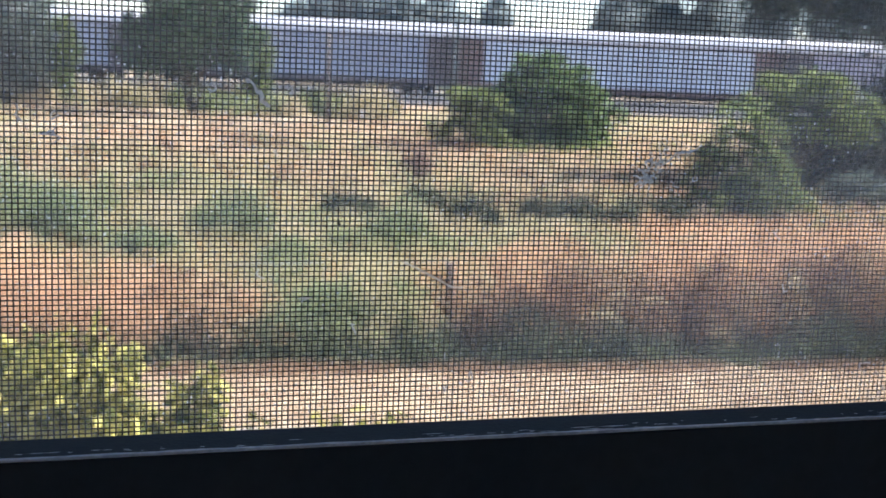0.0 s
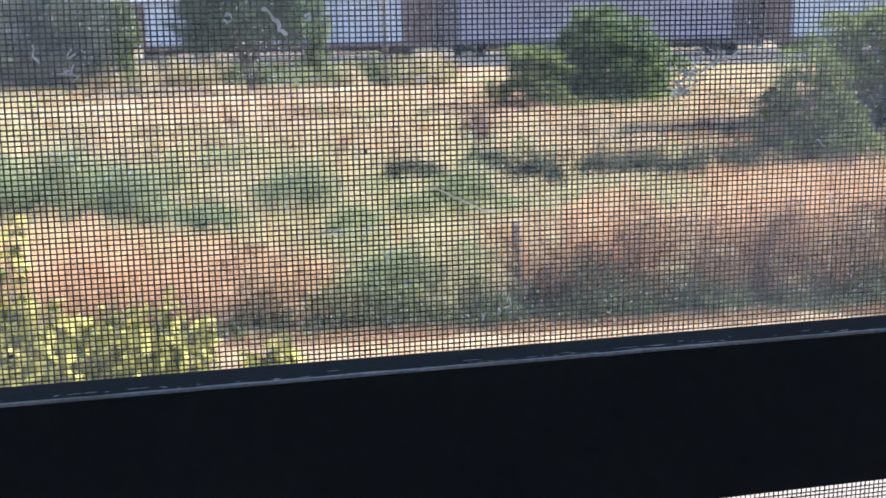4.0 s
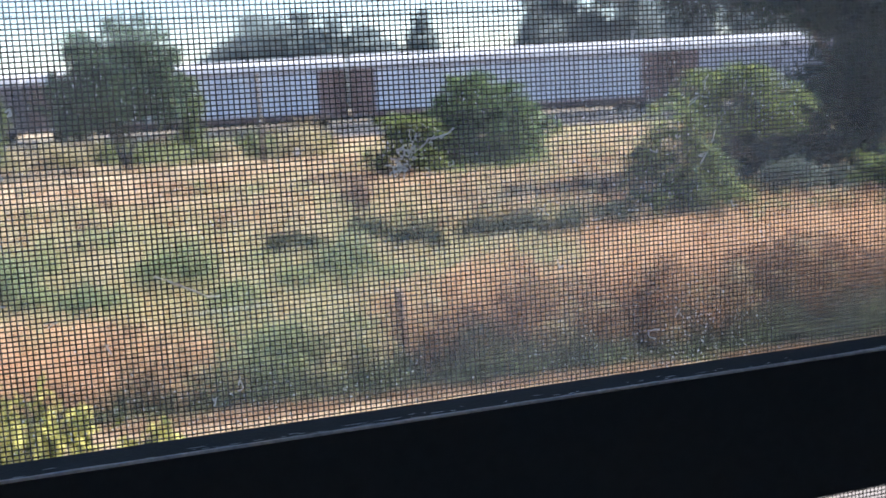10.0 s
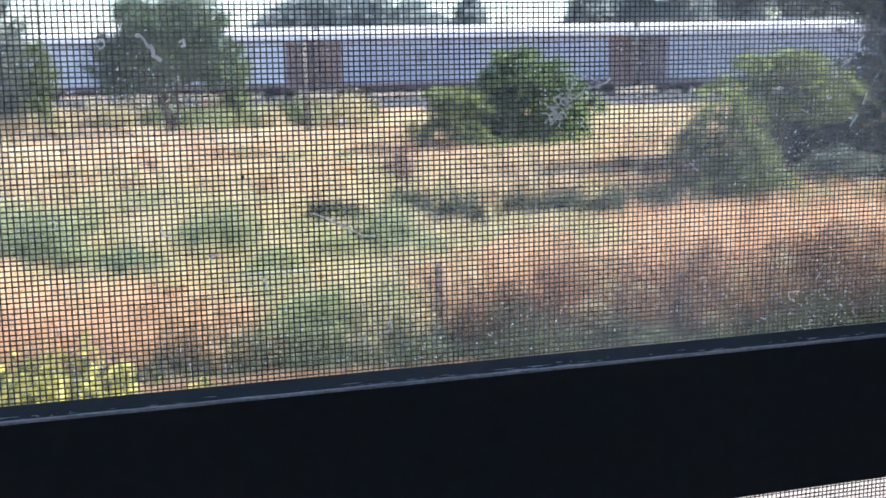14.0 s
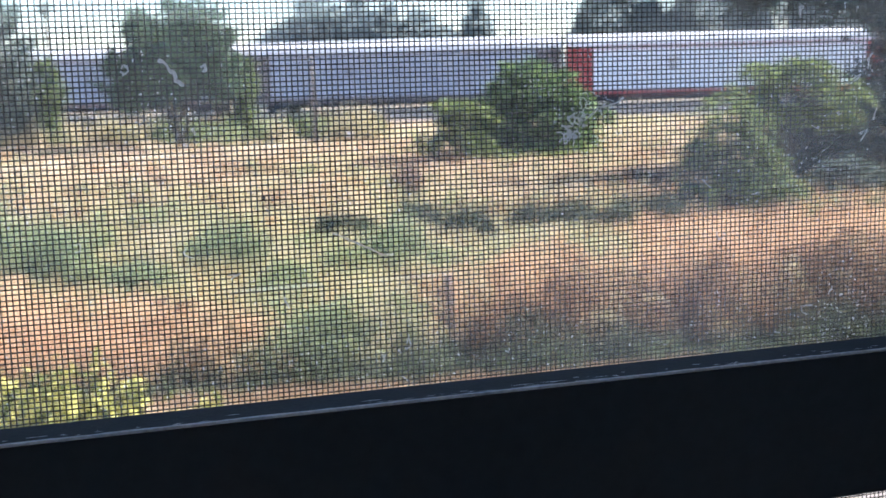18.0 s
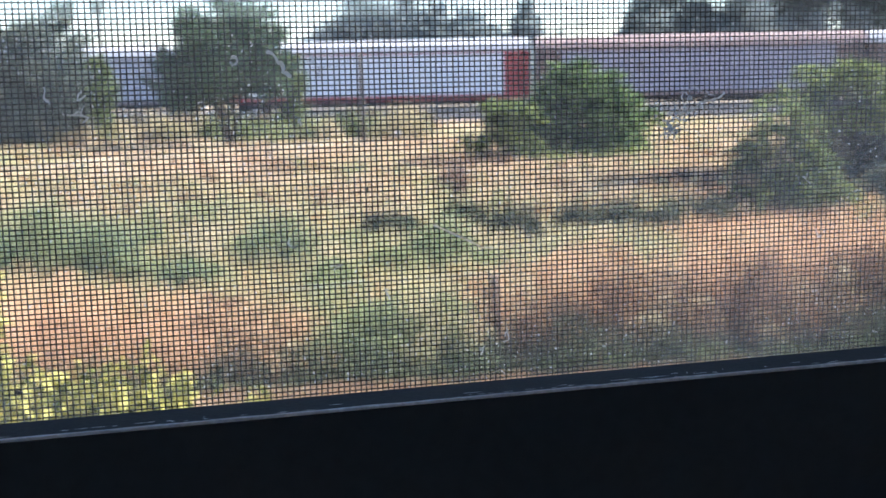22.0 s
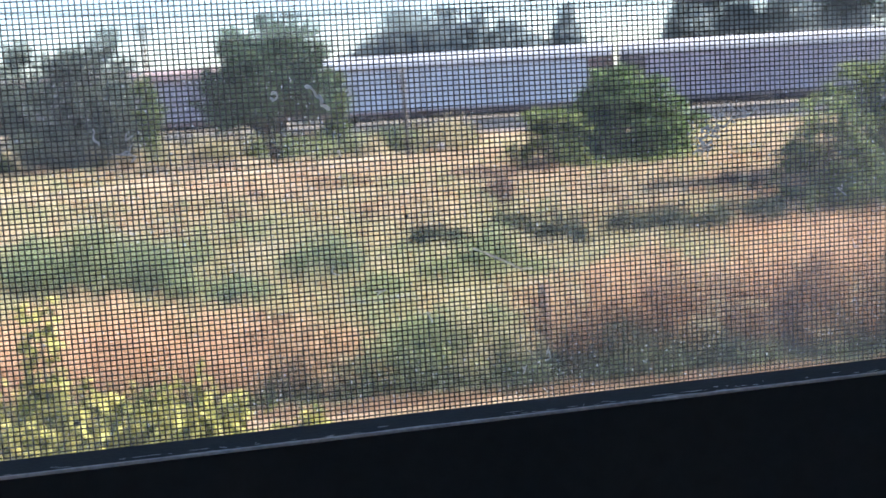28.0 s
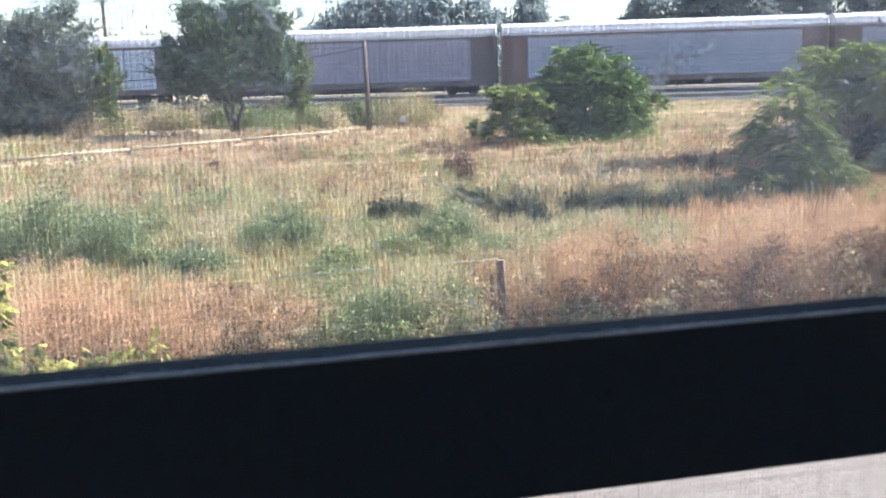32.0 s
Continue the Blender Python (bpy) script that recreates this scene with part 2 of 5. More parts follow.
def part(name, bm, material, parent=None, label="", smooth=False):
    me = bpy.data.meshes.new(name)
    bm.to_mesh(me)
    bm.free()
    if smooth:
        for p in me.polygons:
            p.use_smooth = True
    me.materials.append(material)
    ob = new(name, me)
    if parent:
        ob.parent = parent
    if label:
        ob["label"] = label
    return ob


def again(ob, m, parent=None):
    """Another piece on the same mesh."""
    o = new(ob.name.split(".")[0], ob.data)
    o.parent = parent or ob.parent
    o.matrix_basis = m
    return o


def box(bm, x0, x1, y0, y1, z0, z1, bev=0.0, m=None):
    r = bmesh.ops.create_cube(bm, size=1.0)
    v = r["verts"]
    for k in v:
        k.co = Vector(((x0 + x1) / 2 + k.co.x * (x1 - x0), (y0 + y1) / 2 + k.co.y * (y1 - y0), (z0 + z1) / 2 + k.co.z * (z1 - z0)))
        if m:
            k.co = m @ k.co
    if bev:
        es = list({e for k in v for e in k.link_edges})
        bmesh.ops.bevel(bm, geom=es, offset=bev, segments=2, affect='EDGES')
    return bm


def boxm(x0, x1, y0, y1, z0, z1, bev=0.0):
    return box(bmesh.new(), x0, x1, y0, y1, z0, z1, bev)


def tube(bm, pts, rad, sides=8, cap=True):
    """A tapered tube along a line of points."""
    rings = []
    pts = [Vector(p) for p in pts]
    for i, p in enumerate(pts):
        d = (pts[min(i + 1, len(pts) - 1)] - pts[max(i - 1, 0)]).normalized()
        a = d.orthogonal().normalized() if i == 0 else (a - d * a.dot(d)).normalized()
        b = d.cross(a)
        r = rad[i] if hasattr(rad, "__len__") else rad
        rings.append([bm.verts.new(p + (a * math.cos(2 * math.pi * k / sides) + b * math.sin(2 * math.pi * k / sides)) * r) for k in range(sides)])
    for q, s in zip(rings, rings[1:]):
        for k in range(sides):
            bm.faces.new((q[k], q[(k + 1) % sides], s[(k + 1) % sides], s[k]))
    if cap:
        bm.faces.new(rings[0][::-1])
        bm.faces.new(rings[-1])
    return bm


def raw(name, verts, tris, material, parent=None):
    """A mesh object straight from arrays of points and triangles."""
    me = bpy.data.meshes.new(name)
    nv, nt = len(verts), len(tris)
    me.vertices.add(nv)
    me.vertices.foreach_set("co", np.asarray(verts, np.float32).ravel())
    me.loops.add(nt * 3)
    me.loops.foreach_set("vertex_index", np.asarray(tris, np.int32).ravel())
    me.polygons.add(nt)
    me.polygons.foreach_set("loop_start", np.arange(0, nt * 3, 3, dtype=np.int32))
    me.polygons.foreach_set("loop_total", np.full(nt, 3, np.int32))
    me.update(calc_edges=True)
    me.materials.append(material)
    ob = new(name, me)
    if parent:
        ob.parent = parent
    return ob


def blades(pts, h, w, nb, spread=0.06, lean=0.35):
    """Tufts of bent grass blades, nb to each of the points."""
    n = len(pts) * nb
    p = np.repeat(np.asarray(pts, float), nb, 0)
    p[:, :2] += rng.normal(0, spread, (n, 2))
    hh = np.repeat(np.broadcast_to(h, len(pts)), nb) * rng.uniform(0.55, 1.15, n)
    ww = np.repeat(np.broadcast_to(w, len(pts)), nb) * rng.uniform(0.6, 1.3, n)
    az, turn = rng.uniform(0, 2 * np.pi, n), rng.uniform(0, np.pi, n)
    ln = np.abs(rng.normal(0, lean, n)) * hh
    d = np.stack([np.cos(az) * ln, np.sin(az) * ln, 0 * az], 1)
    s = np.stack([np.cos(turn) * ww / 2, np.sin(turn) * ww / 2, 0 * az], 1)
    up = np.stack([0 * az, 0 * az, hh], 1)
    v = np.stack([p - s, p + s, p + d * 0.3 + up * 0.55 - s * 0.8, p + d * 0.3 + up * 0.55 + s * 0.8, p + d + up], 1).reshape(-1, 3)
    i = np.arange(n)[:, None] * 5
    t = np.stack([i + [0, 1, 2], i + [1, 3, 2], i + [2, 3, 4]], 1).reshape(-1, 3)
    return v, t


def leaves(c, size, flat=0.0, long=1.0):
    """One small folded diamond leaf at each of the points."""
    n = len(c)
    a = rng.normal(0, 1, (n, 3))
    a[:, 2] *= 1 - flat * 0.6
    a /= np.linalg.norm(a, axis=1)[:, None]
    b = np.cross(a, rng.normal(0, 1, (n, 3)))
    b /= np.linalg.norm(b, axis=1)[:, None]
    s = (np.broadcast_to(size, n) * rng.uniform(0.6, 1.3, n))[:, None]
    v = np.stack([c - a * s * 0.55 * long, c + b * s * 0.3, c + a * s * 0.55 * long, c - b * s * 0.3], 1).reshape(-1, 3)
    i = np.arange(n)[:, None] * 4
    return v, np.stack([i + [0, 1, 2], i + [0, 2, 3]], 1).reshape(-1, 3)


def fronds(tips, away, length, per, leaf, up=(-0.1, 0.9), droop=0.55, pairs=8, slim=0.3):
    """Feathered leaves: per to each tip, leaning the way that the tip points, with pairs of leaflets."""
    n = len(tips) * per
    p, w = np.repeat(tips, per, 0), np.repeat(away, per, 0)
    az = np.arctan2(w[:, 1], w[:, 0]) + rng.normal(0, 1.1, n)
    el = rng.uniform(*up, n)
    d = np.stack([np.cos(az) * np.cos(el), np.sin(az) * np.cos(el), np.sin(el)], 1)
    side = np.stack([-np.sin(az), np.cos(az), 0 * az], 1)
    L = length * rng.uniform(0.6, 1.25, n)
    z = np.array([0, 0, 1.0])
    out = []
    for s in np.linspace(0.22, 1.0, pairs):
        c = p + d * (L * s)[:, None] - z * (droop * L * s * s)[:, None]
        l = leaf * (1.15 - 0.5 * s) * rng.uniform(0.75, 1.2, n)
        for g in (-1, 1):
            e = side * g + d * 0.45 - z * rng.uniform(0.1, 0.7, n)[:, None]
            t = c + e * l[:, None]
            m = (c + t) / 2 + z * 0.1 * l[:, None]
            out.append(np.stack([c, m + d * (l * slim)[:, None], t, m - d * (l * slim)[:, None]], 1))
    v = np.concatenate(out).reshape(-1, 3)
    i = np.arange(len(v) // 4)[:, None] * 4
    return v, np.stack([i + [0, 1, 2], i + [0, 2, 3]], 1).reshape(-1, 3)


def join(lists):
    vs, ts, o = [], [], 0
    for v, t in lists:
        vs.append(v)
        ts.append(t + o)
        o += len(v)
    return np.concatenate(vs), np.concatenate(ts)


def crown_points(blobs, clumps, per, rad, shell=0.5, rough=0.17):
    """Leaf places: clumps scattered through ellipsoids (centre, radii), thicker towards their outside."""
    vol = np.array([np.prod(b[1]) ** 0.8 for b in blobs])
    pick = rng.choice(len(blobs), clumps, p=vol / vol.sum())
    c, r = np.array([b[0] for b in blobs], float)[pick], np.array([b[1] for b in blobs], float)[pick]
    d = rng.normal(0, 1, (clumps, 3))
    d /= np.linalg.norm(d, axis=1)[:, None]
    k = rng.uniform(shell, 1.0, clumps)[:, None] * (1 + rough * rng.normal(0, 1, (clumps, 1)))
    cc = c + d * r * k
    spread = rad * rng.uniform(0.6, 1.4, clumps)
    pts = np.repeat(cc, per, 0) + rng.normal(0, 1, (clumps * per, 3)) * np.repeat(spread, per)[:, None] * [1, 1, 0.75]
    return cc, pts


def tree(name, base, trunk_h, trunk_r, blobs, clumps, per, rad, size, material, label, category="tree", trunks=1, limbs=9, long=1.0, lean=0.0, plume=None):
    """A tree: tapered trunk, limbs to the clumps, and a crown of small leaves."""
    top = new(name)
    top.location = base
    cc, pts = crown_points(blobs, clumps, per, rad)
    pts = pts[pts[:, 2] > 0.05]
    v, t = leaves(pts, size, long=long)
    if plume:
        mid = np.array([0, 0, np.mean(cc[:, 2])])
        v, t = join([(v, t), fronds(cc[cc[:, 2] > 0.25], (cc - mid)[cc[:, 2] > 0.25], *plume)])
    cr = raw("crown", v, t, material, top)
    cr["kind"] = "stuff"
    for k in range(trunks):
        a = 2 * math.pi * k / max(trunks, 1) + 0.7
        off = Vector((math.cos(a), math.sin(a), 0)) * (trunk_r * 1.2 if trunks > 1 else 0)
        b2 = blobs[k % len(blobs)][0]
        tip = Vector((b2[0] * 0.6 + lean, b2[1] * 0.6, trunk_h + (b2[2] - trunk_h) * 0.7))
        line = [off * 0.5, off * 0.9 + Vector((0, 0, trunk_h * 0.35)), off * 3.2 + Vector((lean * 0.4, 0, trunk_h)), tip]
        bm = bmesh.new()
        tube(bm, line, [trunk_r * 1.25, trunk_r, trunk_r * 0.8, trunk_r * 0.3], 9)
        part("trunk", bm, M["bark"], top, smooth=True)
    for k in range(limbs):
        e = Vector(cc[k * max(1, len(cc) // max(1, limbs))])
        s = Vector((lean * 0.3, 0, trunk_h * 0.95))
        bm = bmesh.new()
        tube(bm, [s, s.lerp(e, 0.5) + Vector((0, 0, 0.25)), e], [trunk_r * 0.45, trunk_r * 0.25, trunk_r * 0.08], 6)
        part("limb", bm, M["bark"], top)
    return tagged(top, label, category)


# ------------------------------------------------------------------ ground, road, railway
def strip_frame(angle):
    """Axes of a strip of land that runs at this angle to the railway."""
    a = radians(angle)
    return Matrix(((math.cos(a), -math.sin(a), 0, 0), (math.sin(a), math.cos(a), 0, 0), (0, 0, 1, 0), (0, 0, 0, 1)))


ROAD = strip_frame(14.5)
bm = bmesh.new()
bmesh.ops.create_grid(bm, x_segments=40, y_segments=40, size=2500)
ground = tagged(part("ground", bm, M["soil"]), "dry tan soil of an overgrown vacant field", "ground", kind="structure")
road = tagged(part("road", boxm(-160, 160, 7.6, 13.4, -0.2, 0.02)  , M["concrete"]), "pale grey worn road surface beside the field", "road", kind="structure")
road.matrix_basis = ROAD

BALLAST_Z = 0.33
bm = bmesh.new()
prof = [(88.5, -0.05), (90.0, 0.16), (95.5, 0.18), (97.2, BALLAST_Z), (103.0, BALLAST_Z), (105.5, 0.05), (118.0, 0.03), (119.0, -0.05)]
rows_ = [[bm.verts.new((x, y, z)) for y, z in prof] for x in np.linspace(-420, 420, 60)]
for q, s in zip(rows_, rows_[1:]):
    for a, b, c, d in zip(q, q[1:], s[1:], s):
        bm.faces.new((a, d, c, b))
tagged(part("ballast_bed", bm, M["ballast"]), "grey crushed-stone ballast bed of the railway", "railway ballast", kind="structure")


def rail_pair(y, z, label):
    top = tagged(new("railway_track"), label, "railway track", kind="structure")
    for dy in (-0.72, 0.72):
        bm = bmesh.new()
        box(bm, -400, 400, y + dy - 0.035, y + dy + 0.035, z + 0.10, z + 0.15)
        box(bm, -400, 400, y + dy - 0.012, y + dy + 0.012, z + 0.01, z + 0.10)
        box(bm, -400, 400, y + dy - 0.07, y + dy + 0.07, z, z + 0.012)
        part("rail", bm, M["rail"], top)
    bm = boxm(-0.12, 0.12, y - 1.3, y + 1.3, z - 0.1, z + 0.005)
    first = part("sleeper", bm, M["tie"], top)
    for k in range(-130, 130):
        again(first, pose(k * 0.6 + 0.3, 0, 0), top)
    return top


rail_pair(100.0, BALLAST_Z + 0.005, "steel rails on dark wooden sleepers under the moving train")
rail_pair(92.5, 0.175, "empty second steel track on dark sleepers beside the train")

# ------------------------------------------------------------------ the train
PITCH, RAIL_TOP, SPEED = 26.62, BALLAST_Z + 0.155, 8.3


def wagon(k, panel, frame_m, roof_m, label):
    L = 13.06
    top = tagged(new("autorack_wagon"), label, "railway wagon", "wagons of the train")
    bm = boxm(-L, L, -1.36, 1.40, 1.15, 4.80, 0.03)
    part("body", bm, M["dark_frame"], top)
    # roof: a shallow arch with cross ribs
    prof = [(-1.52, 4.72), (-1.50, 4.90), (-1.30, 5.38), (-0.8, 5.62), (0, 5.72), (0.8, 5.62), (1.30, 5.38), (1.50, 4.90), (1.52, 4.72)]
    bm = bmesh.new()
    xs = []
    for i in range(44):
        x = -L + 2 * L * i / 44
        xs += [(x, 0.0), (x + 0.42, 0.0), (x + 0.46, 0.024), (x + 0.55, 0.024)]
    xs.append((L, 0.0))
    rr = [[bm.verts.new((x, y * (1 + g * 0.4), z + g)) for y, z in prof] for x, g in xs]
    for q, s in zip(rr, rr[1:]):
        for a, b, c, d in zip(q, q[1:], s[1:], s):
            bm.faces.new((a, b, c, d))
    bm.faces.new(rr[0])
    bm.faces.new(rr[-1][::-1])
    part("roof", bm, roof_m, top)
    part("sill", boxm(-L, L, -1.50, 1.50, 0.78, 1.18, 0.03), frame_m, top)
    part("centre_beam", boxm(-8.7, 8.7, -1.3, 1.3, 0.36, 0.80, 0.04), M["iron"], top)
    part("top_rail", boxm(-L, L, -1.51, -1.40, 4.58, 4.74, 0.02), frame_m, top)
    # solid ends
    for sx in (-1, 1):
        bm = bmesh.new()
        box(bm, min(sx * (L + 0.02), sx * (L - 2.1)), max(sx * (L + 0.02), sx * (L - 2.1)), -1.49, 1.49, 1.14, 4.70, 0.03)
        for j in range(4):
            z = 1.4 + j * 0.85
            box(bm, min(sx * (L - 0.1), sx * (L - 2.0)), max(sx * (L - 0.1), sx * (L - 2.0)), -1.53, -1.485, z, z + 0.06)
        part("end_section", bm, frame_m, top)
        bm = bmesh.new()
        for xx in (0.25, 0.65):
            box(bm, sx * (L - xx) - 0.02, sx * (L - xx) + 0.02, -1.60, -1.56, 1.0, 5.0)
        for j in range(10):
            box(bm, min(sx * (L - 0.25), sx * (L - 0.65)), max(sx * (L - 0.25), sx * (L - 0.65)), -1.595, -1.565, 1.15 + j * 0.4, 1.18 + j * 0.4)
        part("ladder", bm, M["iron"], top)
        bm = boxm(min(sx * L, sx * (L + 0.24)), max(sx * L, sx * (L + 0.24)), -0.17, 0.17, 0.62, 0.92, 0.05)
        part("coupler", bm, M["iron"], top)
        # bogie with four wheels
        bx = sx * 10.2
        bm = bmesh.new()
        for dy in (-1.12, 1.12):
            box(bm, bx - 1.25, bx + 1.25, dy - 0.08, dy + 0.08, 0.36, 0.56, 0.04)
            box(bm, bx - 0.45, bx + 0.45, dy - 0.09, dy + 0.09, 0.22, 0.66, 0.04)
        box(bm, bx - 0.3, bx + 0.3, -1.1, 1.1, 0.40, 0.66, 0.04)
        bogie = part("bogie", bm, M["iron"], top)
        for dx in (-0.88, 0.88):
            for dy in (-0.78, 0.78):
                bm = bmesh.new()
                tube(bm, [(bx + dx, dy - 0.07, 0.46), (bx + dx, dy + 0.07, 0.46)], 0.46, 20)
                part("wheel", bm, M["iron"], bogie)
    # ribbed panels between posts
    n, x0 = 8, -(L - 2.15)
    wdt = (2 * (L - 2.15)) / n
    bm = bmesh.new()
    ribs = 14
    zz = []
    for j in range(ribs):
        z = 1.22 + (4.56 - 1.22) * j / ribs
        zz += [(z, 0.0), (z + 0.15, 0.0), (z + 0.165, 0.03), (z + 0.22, 0.03)]
    zz.append((4.56, 0.0))
    va = [bm.verts.new((0.05, -1.40 - g, z)) for z, g in zz]
    vb = [bm.verts.new((wdt - 0.05, -1.40 - g, z)) for z, g in zz]
    for i in range(len(zz) - 1):
        bm.faces.new((va[i], vb[i], vb[i + 1], va[i + 1]))
    pan = part("side_panel", bm, panel, top)
    pan.matrix_basis = pose(x0, 0, 0)
    bm = boxm(-0.05, 0.05, -1.50, -1.38, 1.16, 4.60)
    post = part("side_post", bm, M["panel_dark"] if panel is M["panel_blue"] else panel, top)
    post.matrix_basis = pose(x0, 0, 0)
    for i in range(1, n + 1):
        if i < n:
            again(pan, pose(x0 + i * wdt, 0, 0), top)
        again(post, pose(x0 + i * wdt, 0, 0), top)
    # stencil plates on one panel: plain bars
    bm = bmesh.new()
    for j, (a, b) in enumerate(((0, 0.9), (0, 0.65), (0, 0.8))):
        box(bm, x0 + 2 * wdt + 0.6 + a, x0 + 2 * wdt + 0.6 + b, -1.455, -1.44, 3.5 - j * 0.3, 3.64 - j * 0.3)
    part("stencil", bm, M["dark_frame"], top)
    return top


BLUE = "closed autorack wagon, pale blue-grey ribbed panels, brown ends, rolling past"
DARK = "closed autorack wagon, grimy dark grey ribbed panels, dark frame, rolling past"
WHITE = "closed autorack wagon, clean white ribbed panels, bright red ends, rolling past"
DULL = "closed autorack wagon, purple-grey panels, rusty brown roof, rolling past"
LIVERY = {-2: "dark", -1: "dark", 0: "dark", 1: "blue", 2: "purple", 3: "blue", 4: "blue", 5: "mid", 6: "navy",
          7: "white", 8: "dull", 9: "blue", 10: "purple", 11: "mid", 12: "mid", 13: "dark"}
SCHEME = {"dark": ("panel_dark", "dark_frame", "roof", DARK), "blue": ("panel_blue", "rust_frame", "roof", BLUE),
          "purple": ("panel_purple", "dark_frame", "roof_grey", DARK), "mid": ("panel_dark", "rust_frame", "roof", DARK),
          "navy": ("panel_dark", "dark_frame", "roof", DARK), "white": ("panel_white", "red_frame", "roof", WHITE),
          "dull": ("panel_purple", "rust_frame", "roof_brown", DULL)}
train, models = [], {}
for k, kind in LIVERY.items():
    if kind in models:
        ob = copy_thing(models[kind], Matrix())
    else:
        p, f, r, lab = SCHEME[kind]
        ob = models[kind] = wagon(k, M[p], M[f], M[r], lab)
    train.append((ob, -31.6 + PITCH * (k + 0.5)))

# ------------------------------------------------------------------ trees and bushes
tree("shade_tree", (-17.6, 64.5, 0), 1.6, 0.15, [((-0.6, 0, 3.9), (2.9, 2.8, 1.5)), ((0.2, 0, 5.4), (2.7, 2.4, 1.4)), ((-2.2, 0, 3.1), (1.4, 1.6, 1.0)), ((2.2, 0.3, 3.8), (1.4, 1.4, 1.4)), ((1.5, -0.4, 6.7), (1.1, 1.0, 0.9)), ((-1.7, 0, 6.4), (1.0, 0.8, 0.9)), ((0.0, 0, 7.3), (0.8, 0.8, 0.7)), ((2.9, 0, 5.6), (0.7, 0.7, 0.8)), ((-3.2, 0, 4.6), (0.7, 0.7, 0.8))],
     330, 50, 0.27, 0.23, M["leaf"], "round green leafy tree with a forked trunk in dry grass", trunks=3, limbs=14, plume=(1.15, 4, 0.24, (0.2, 1.4), 0.15, 7, 0.3))
tree("slender_tree", (-14.3, 66.2, 0), 1.0, 0.05, [((0, 0, 1.9), (0.55, 0.6, 0.8)), ((0.1, 0, 3.2), (0.6, 0.6, 0.8)), ((-0.1, 0, 4.5), (0.4, 0.4, 0.6))],
     60, 26, 0.2, 0.2, M["leaf_sumac"], "slender yellow-green young tree beside a larger tree", trunks=1, limbs=7, plume=(0.7, 4, 0.2, (0.1, 1.3), 0.3, 6, 0.3))
tree("dusty_tree", (-31.0, 68.0, 0), 1.2, 0.14, [((-1.5, 0, 3.8), (3.2, 2.8, 2.6)), ((2.0, 0, 4.4), (2.6, 2.4, 2.8)), ((-0.2, -1, 1.6), (3.6, 2.6, 1.4)), ((3.0, 0, 2.2), (1.4, 1.5, 1.7)), ((2.6, 0, 7.4), (0.9, 0.9, 0.8)), ((-2.6, 0, 6.7), (1.1, 1.0, 0.8)), ((0.3, 0, 6.4), (0.8, 0.8, 0.7)), ((-5.0, 0, 4.0), (1.6, 1.6, 1.8))],
     330, 50, 0.32, 0.25, M["leaf_dusty_haze"], "dusty grey-green tree leafy down to the ground", trunks=3, limbs=12, plume=(1.2, 4, 0.24, (0.2, 1.4), 0.15, 7, 0.3))
tree("slender_tree", (-25.6, 67.0, 0), 0.9, 0.05, [((0, 0, 1.7), (0.6, 0.6, 0.8)), ((0.1, 0, 3.0), (0.7, 0.6, 0.9)), ((-0.1, 0, 4.3), (0.45, 0.4, 0.7))],
     60, 26, 0.2, 0.2, M["leaf_sumac"], "slender yellow-green young tree beside a dusty tree", trunks=1, limbs=7, plume=(0.7, 4, 0.2, (0.1, 1.3), 0.3, 6, 0.3))
tree("round_bush", (1.5, 55.0, 0), 0.5, 0.08, [((0.0, 0, 1.7), (2.6, 2.3, 1.5)), ((0.1, -0.2, 2.9), (1.9, 1.8, 1.2)), ((2.0, 0, 1.4), (1.3, 1.4, 1.1)), ((-1.7, 0.2, 1.7), (1.2, 1.2, 1.0)), ((-0.2, 0, 3.9), (1.0, 0.9, 0.45)), ((0.3, -0.7, 0.7), (2.5, 1.6, 0.6)), ((1.1, -0.6, 2.5), (1.4, 1.3, 1.0)), ((-1.2, -0.3, 3.2), (0.8, 0.8, 0.6)), ((-2.0, -0.3, 0.9), (1.0, 0.9, 0.8))],
     320, 30, 0.2, 0.20, M["leaf_bush"], "large rounded green bush in the dry field", "bush", trunks=4, limbs=12, long=1.4, plume=(0.75, 7, 0.19, (-0.1, 1.0), 0.5))
tree("light_bush", (-1.8, 52.6, 0), 0.5, 0.04, [((0.1, 0, 2.3), (1.0, 0.8, 0.6)), ((0.0, 0, 1.4), (1.0, 0.8, 0.6)), ((-1.0, -0.2, 0.8), (0.8, 0.7, 0.5)), ((0.8, -0.2, 0.8), (0.9, 0.7, 0.5)), ((0.9, 0.2, 1.6), (0.7, 0.6, 0.5))],
     80, 16, 0.16, 0.17, M["leaf_bright"], "light green sapling clump beside a larger bush", "bush", trunks=3, limbs=9, long=1.5, plume=(0.66, 6, 0.18, (0.1, 1.2), 0.35))
tree("sumac_tree", (6.6, 34.3, 0), 0.9, 0.055, [((-0.3, 0, 3.2), (0.35, 0.4, 0.4)), ((0.0, 0, 2.5), (0.75, 0.7, 0.5)), ((0.2, -0.2, 1.8), (1.0, 0.9, 0.5)), ((0.5, -0.2, 1.1), (1.25, 0.9, 0.5)), ((-0.6, -0.3, 0.6), (1.0, 0.9, 0.45)), ((0.9, -0.1, 0.5), (1.1, 0.8, 0.4)), ((-0.7, 0, 1.7), (0.5, 0.5, 0.5))],
     100, 8, 0.13, 0.14, M["leaf_sumac"], "slender green sapling tree leafy to the ground", trunks=3, limbs=10, long=1.8, plume=(0.74, 6, 0.16, (-0.15, 0.8), 0.6))
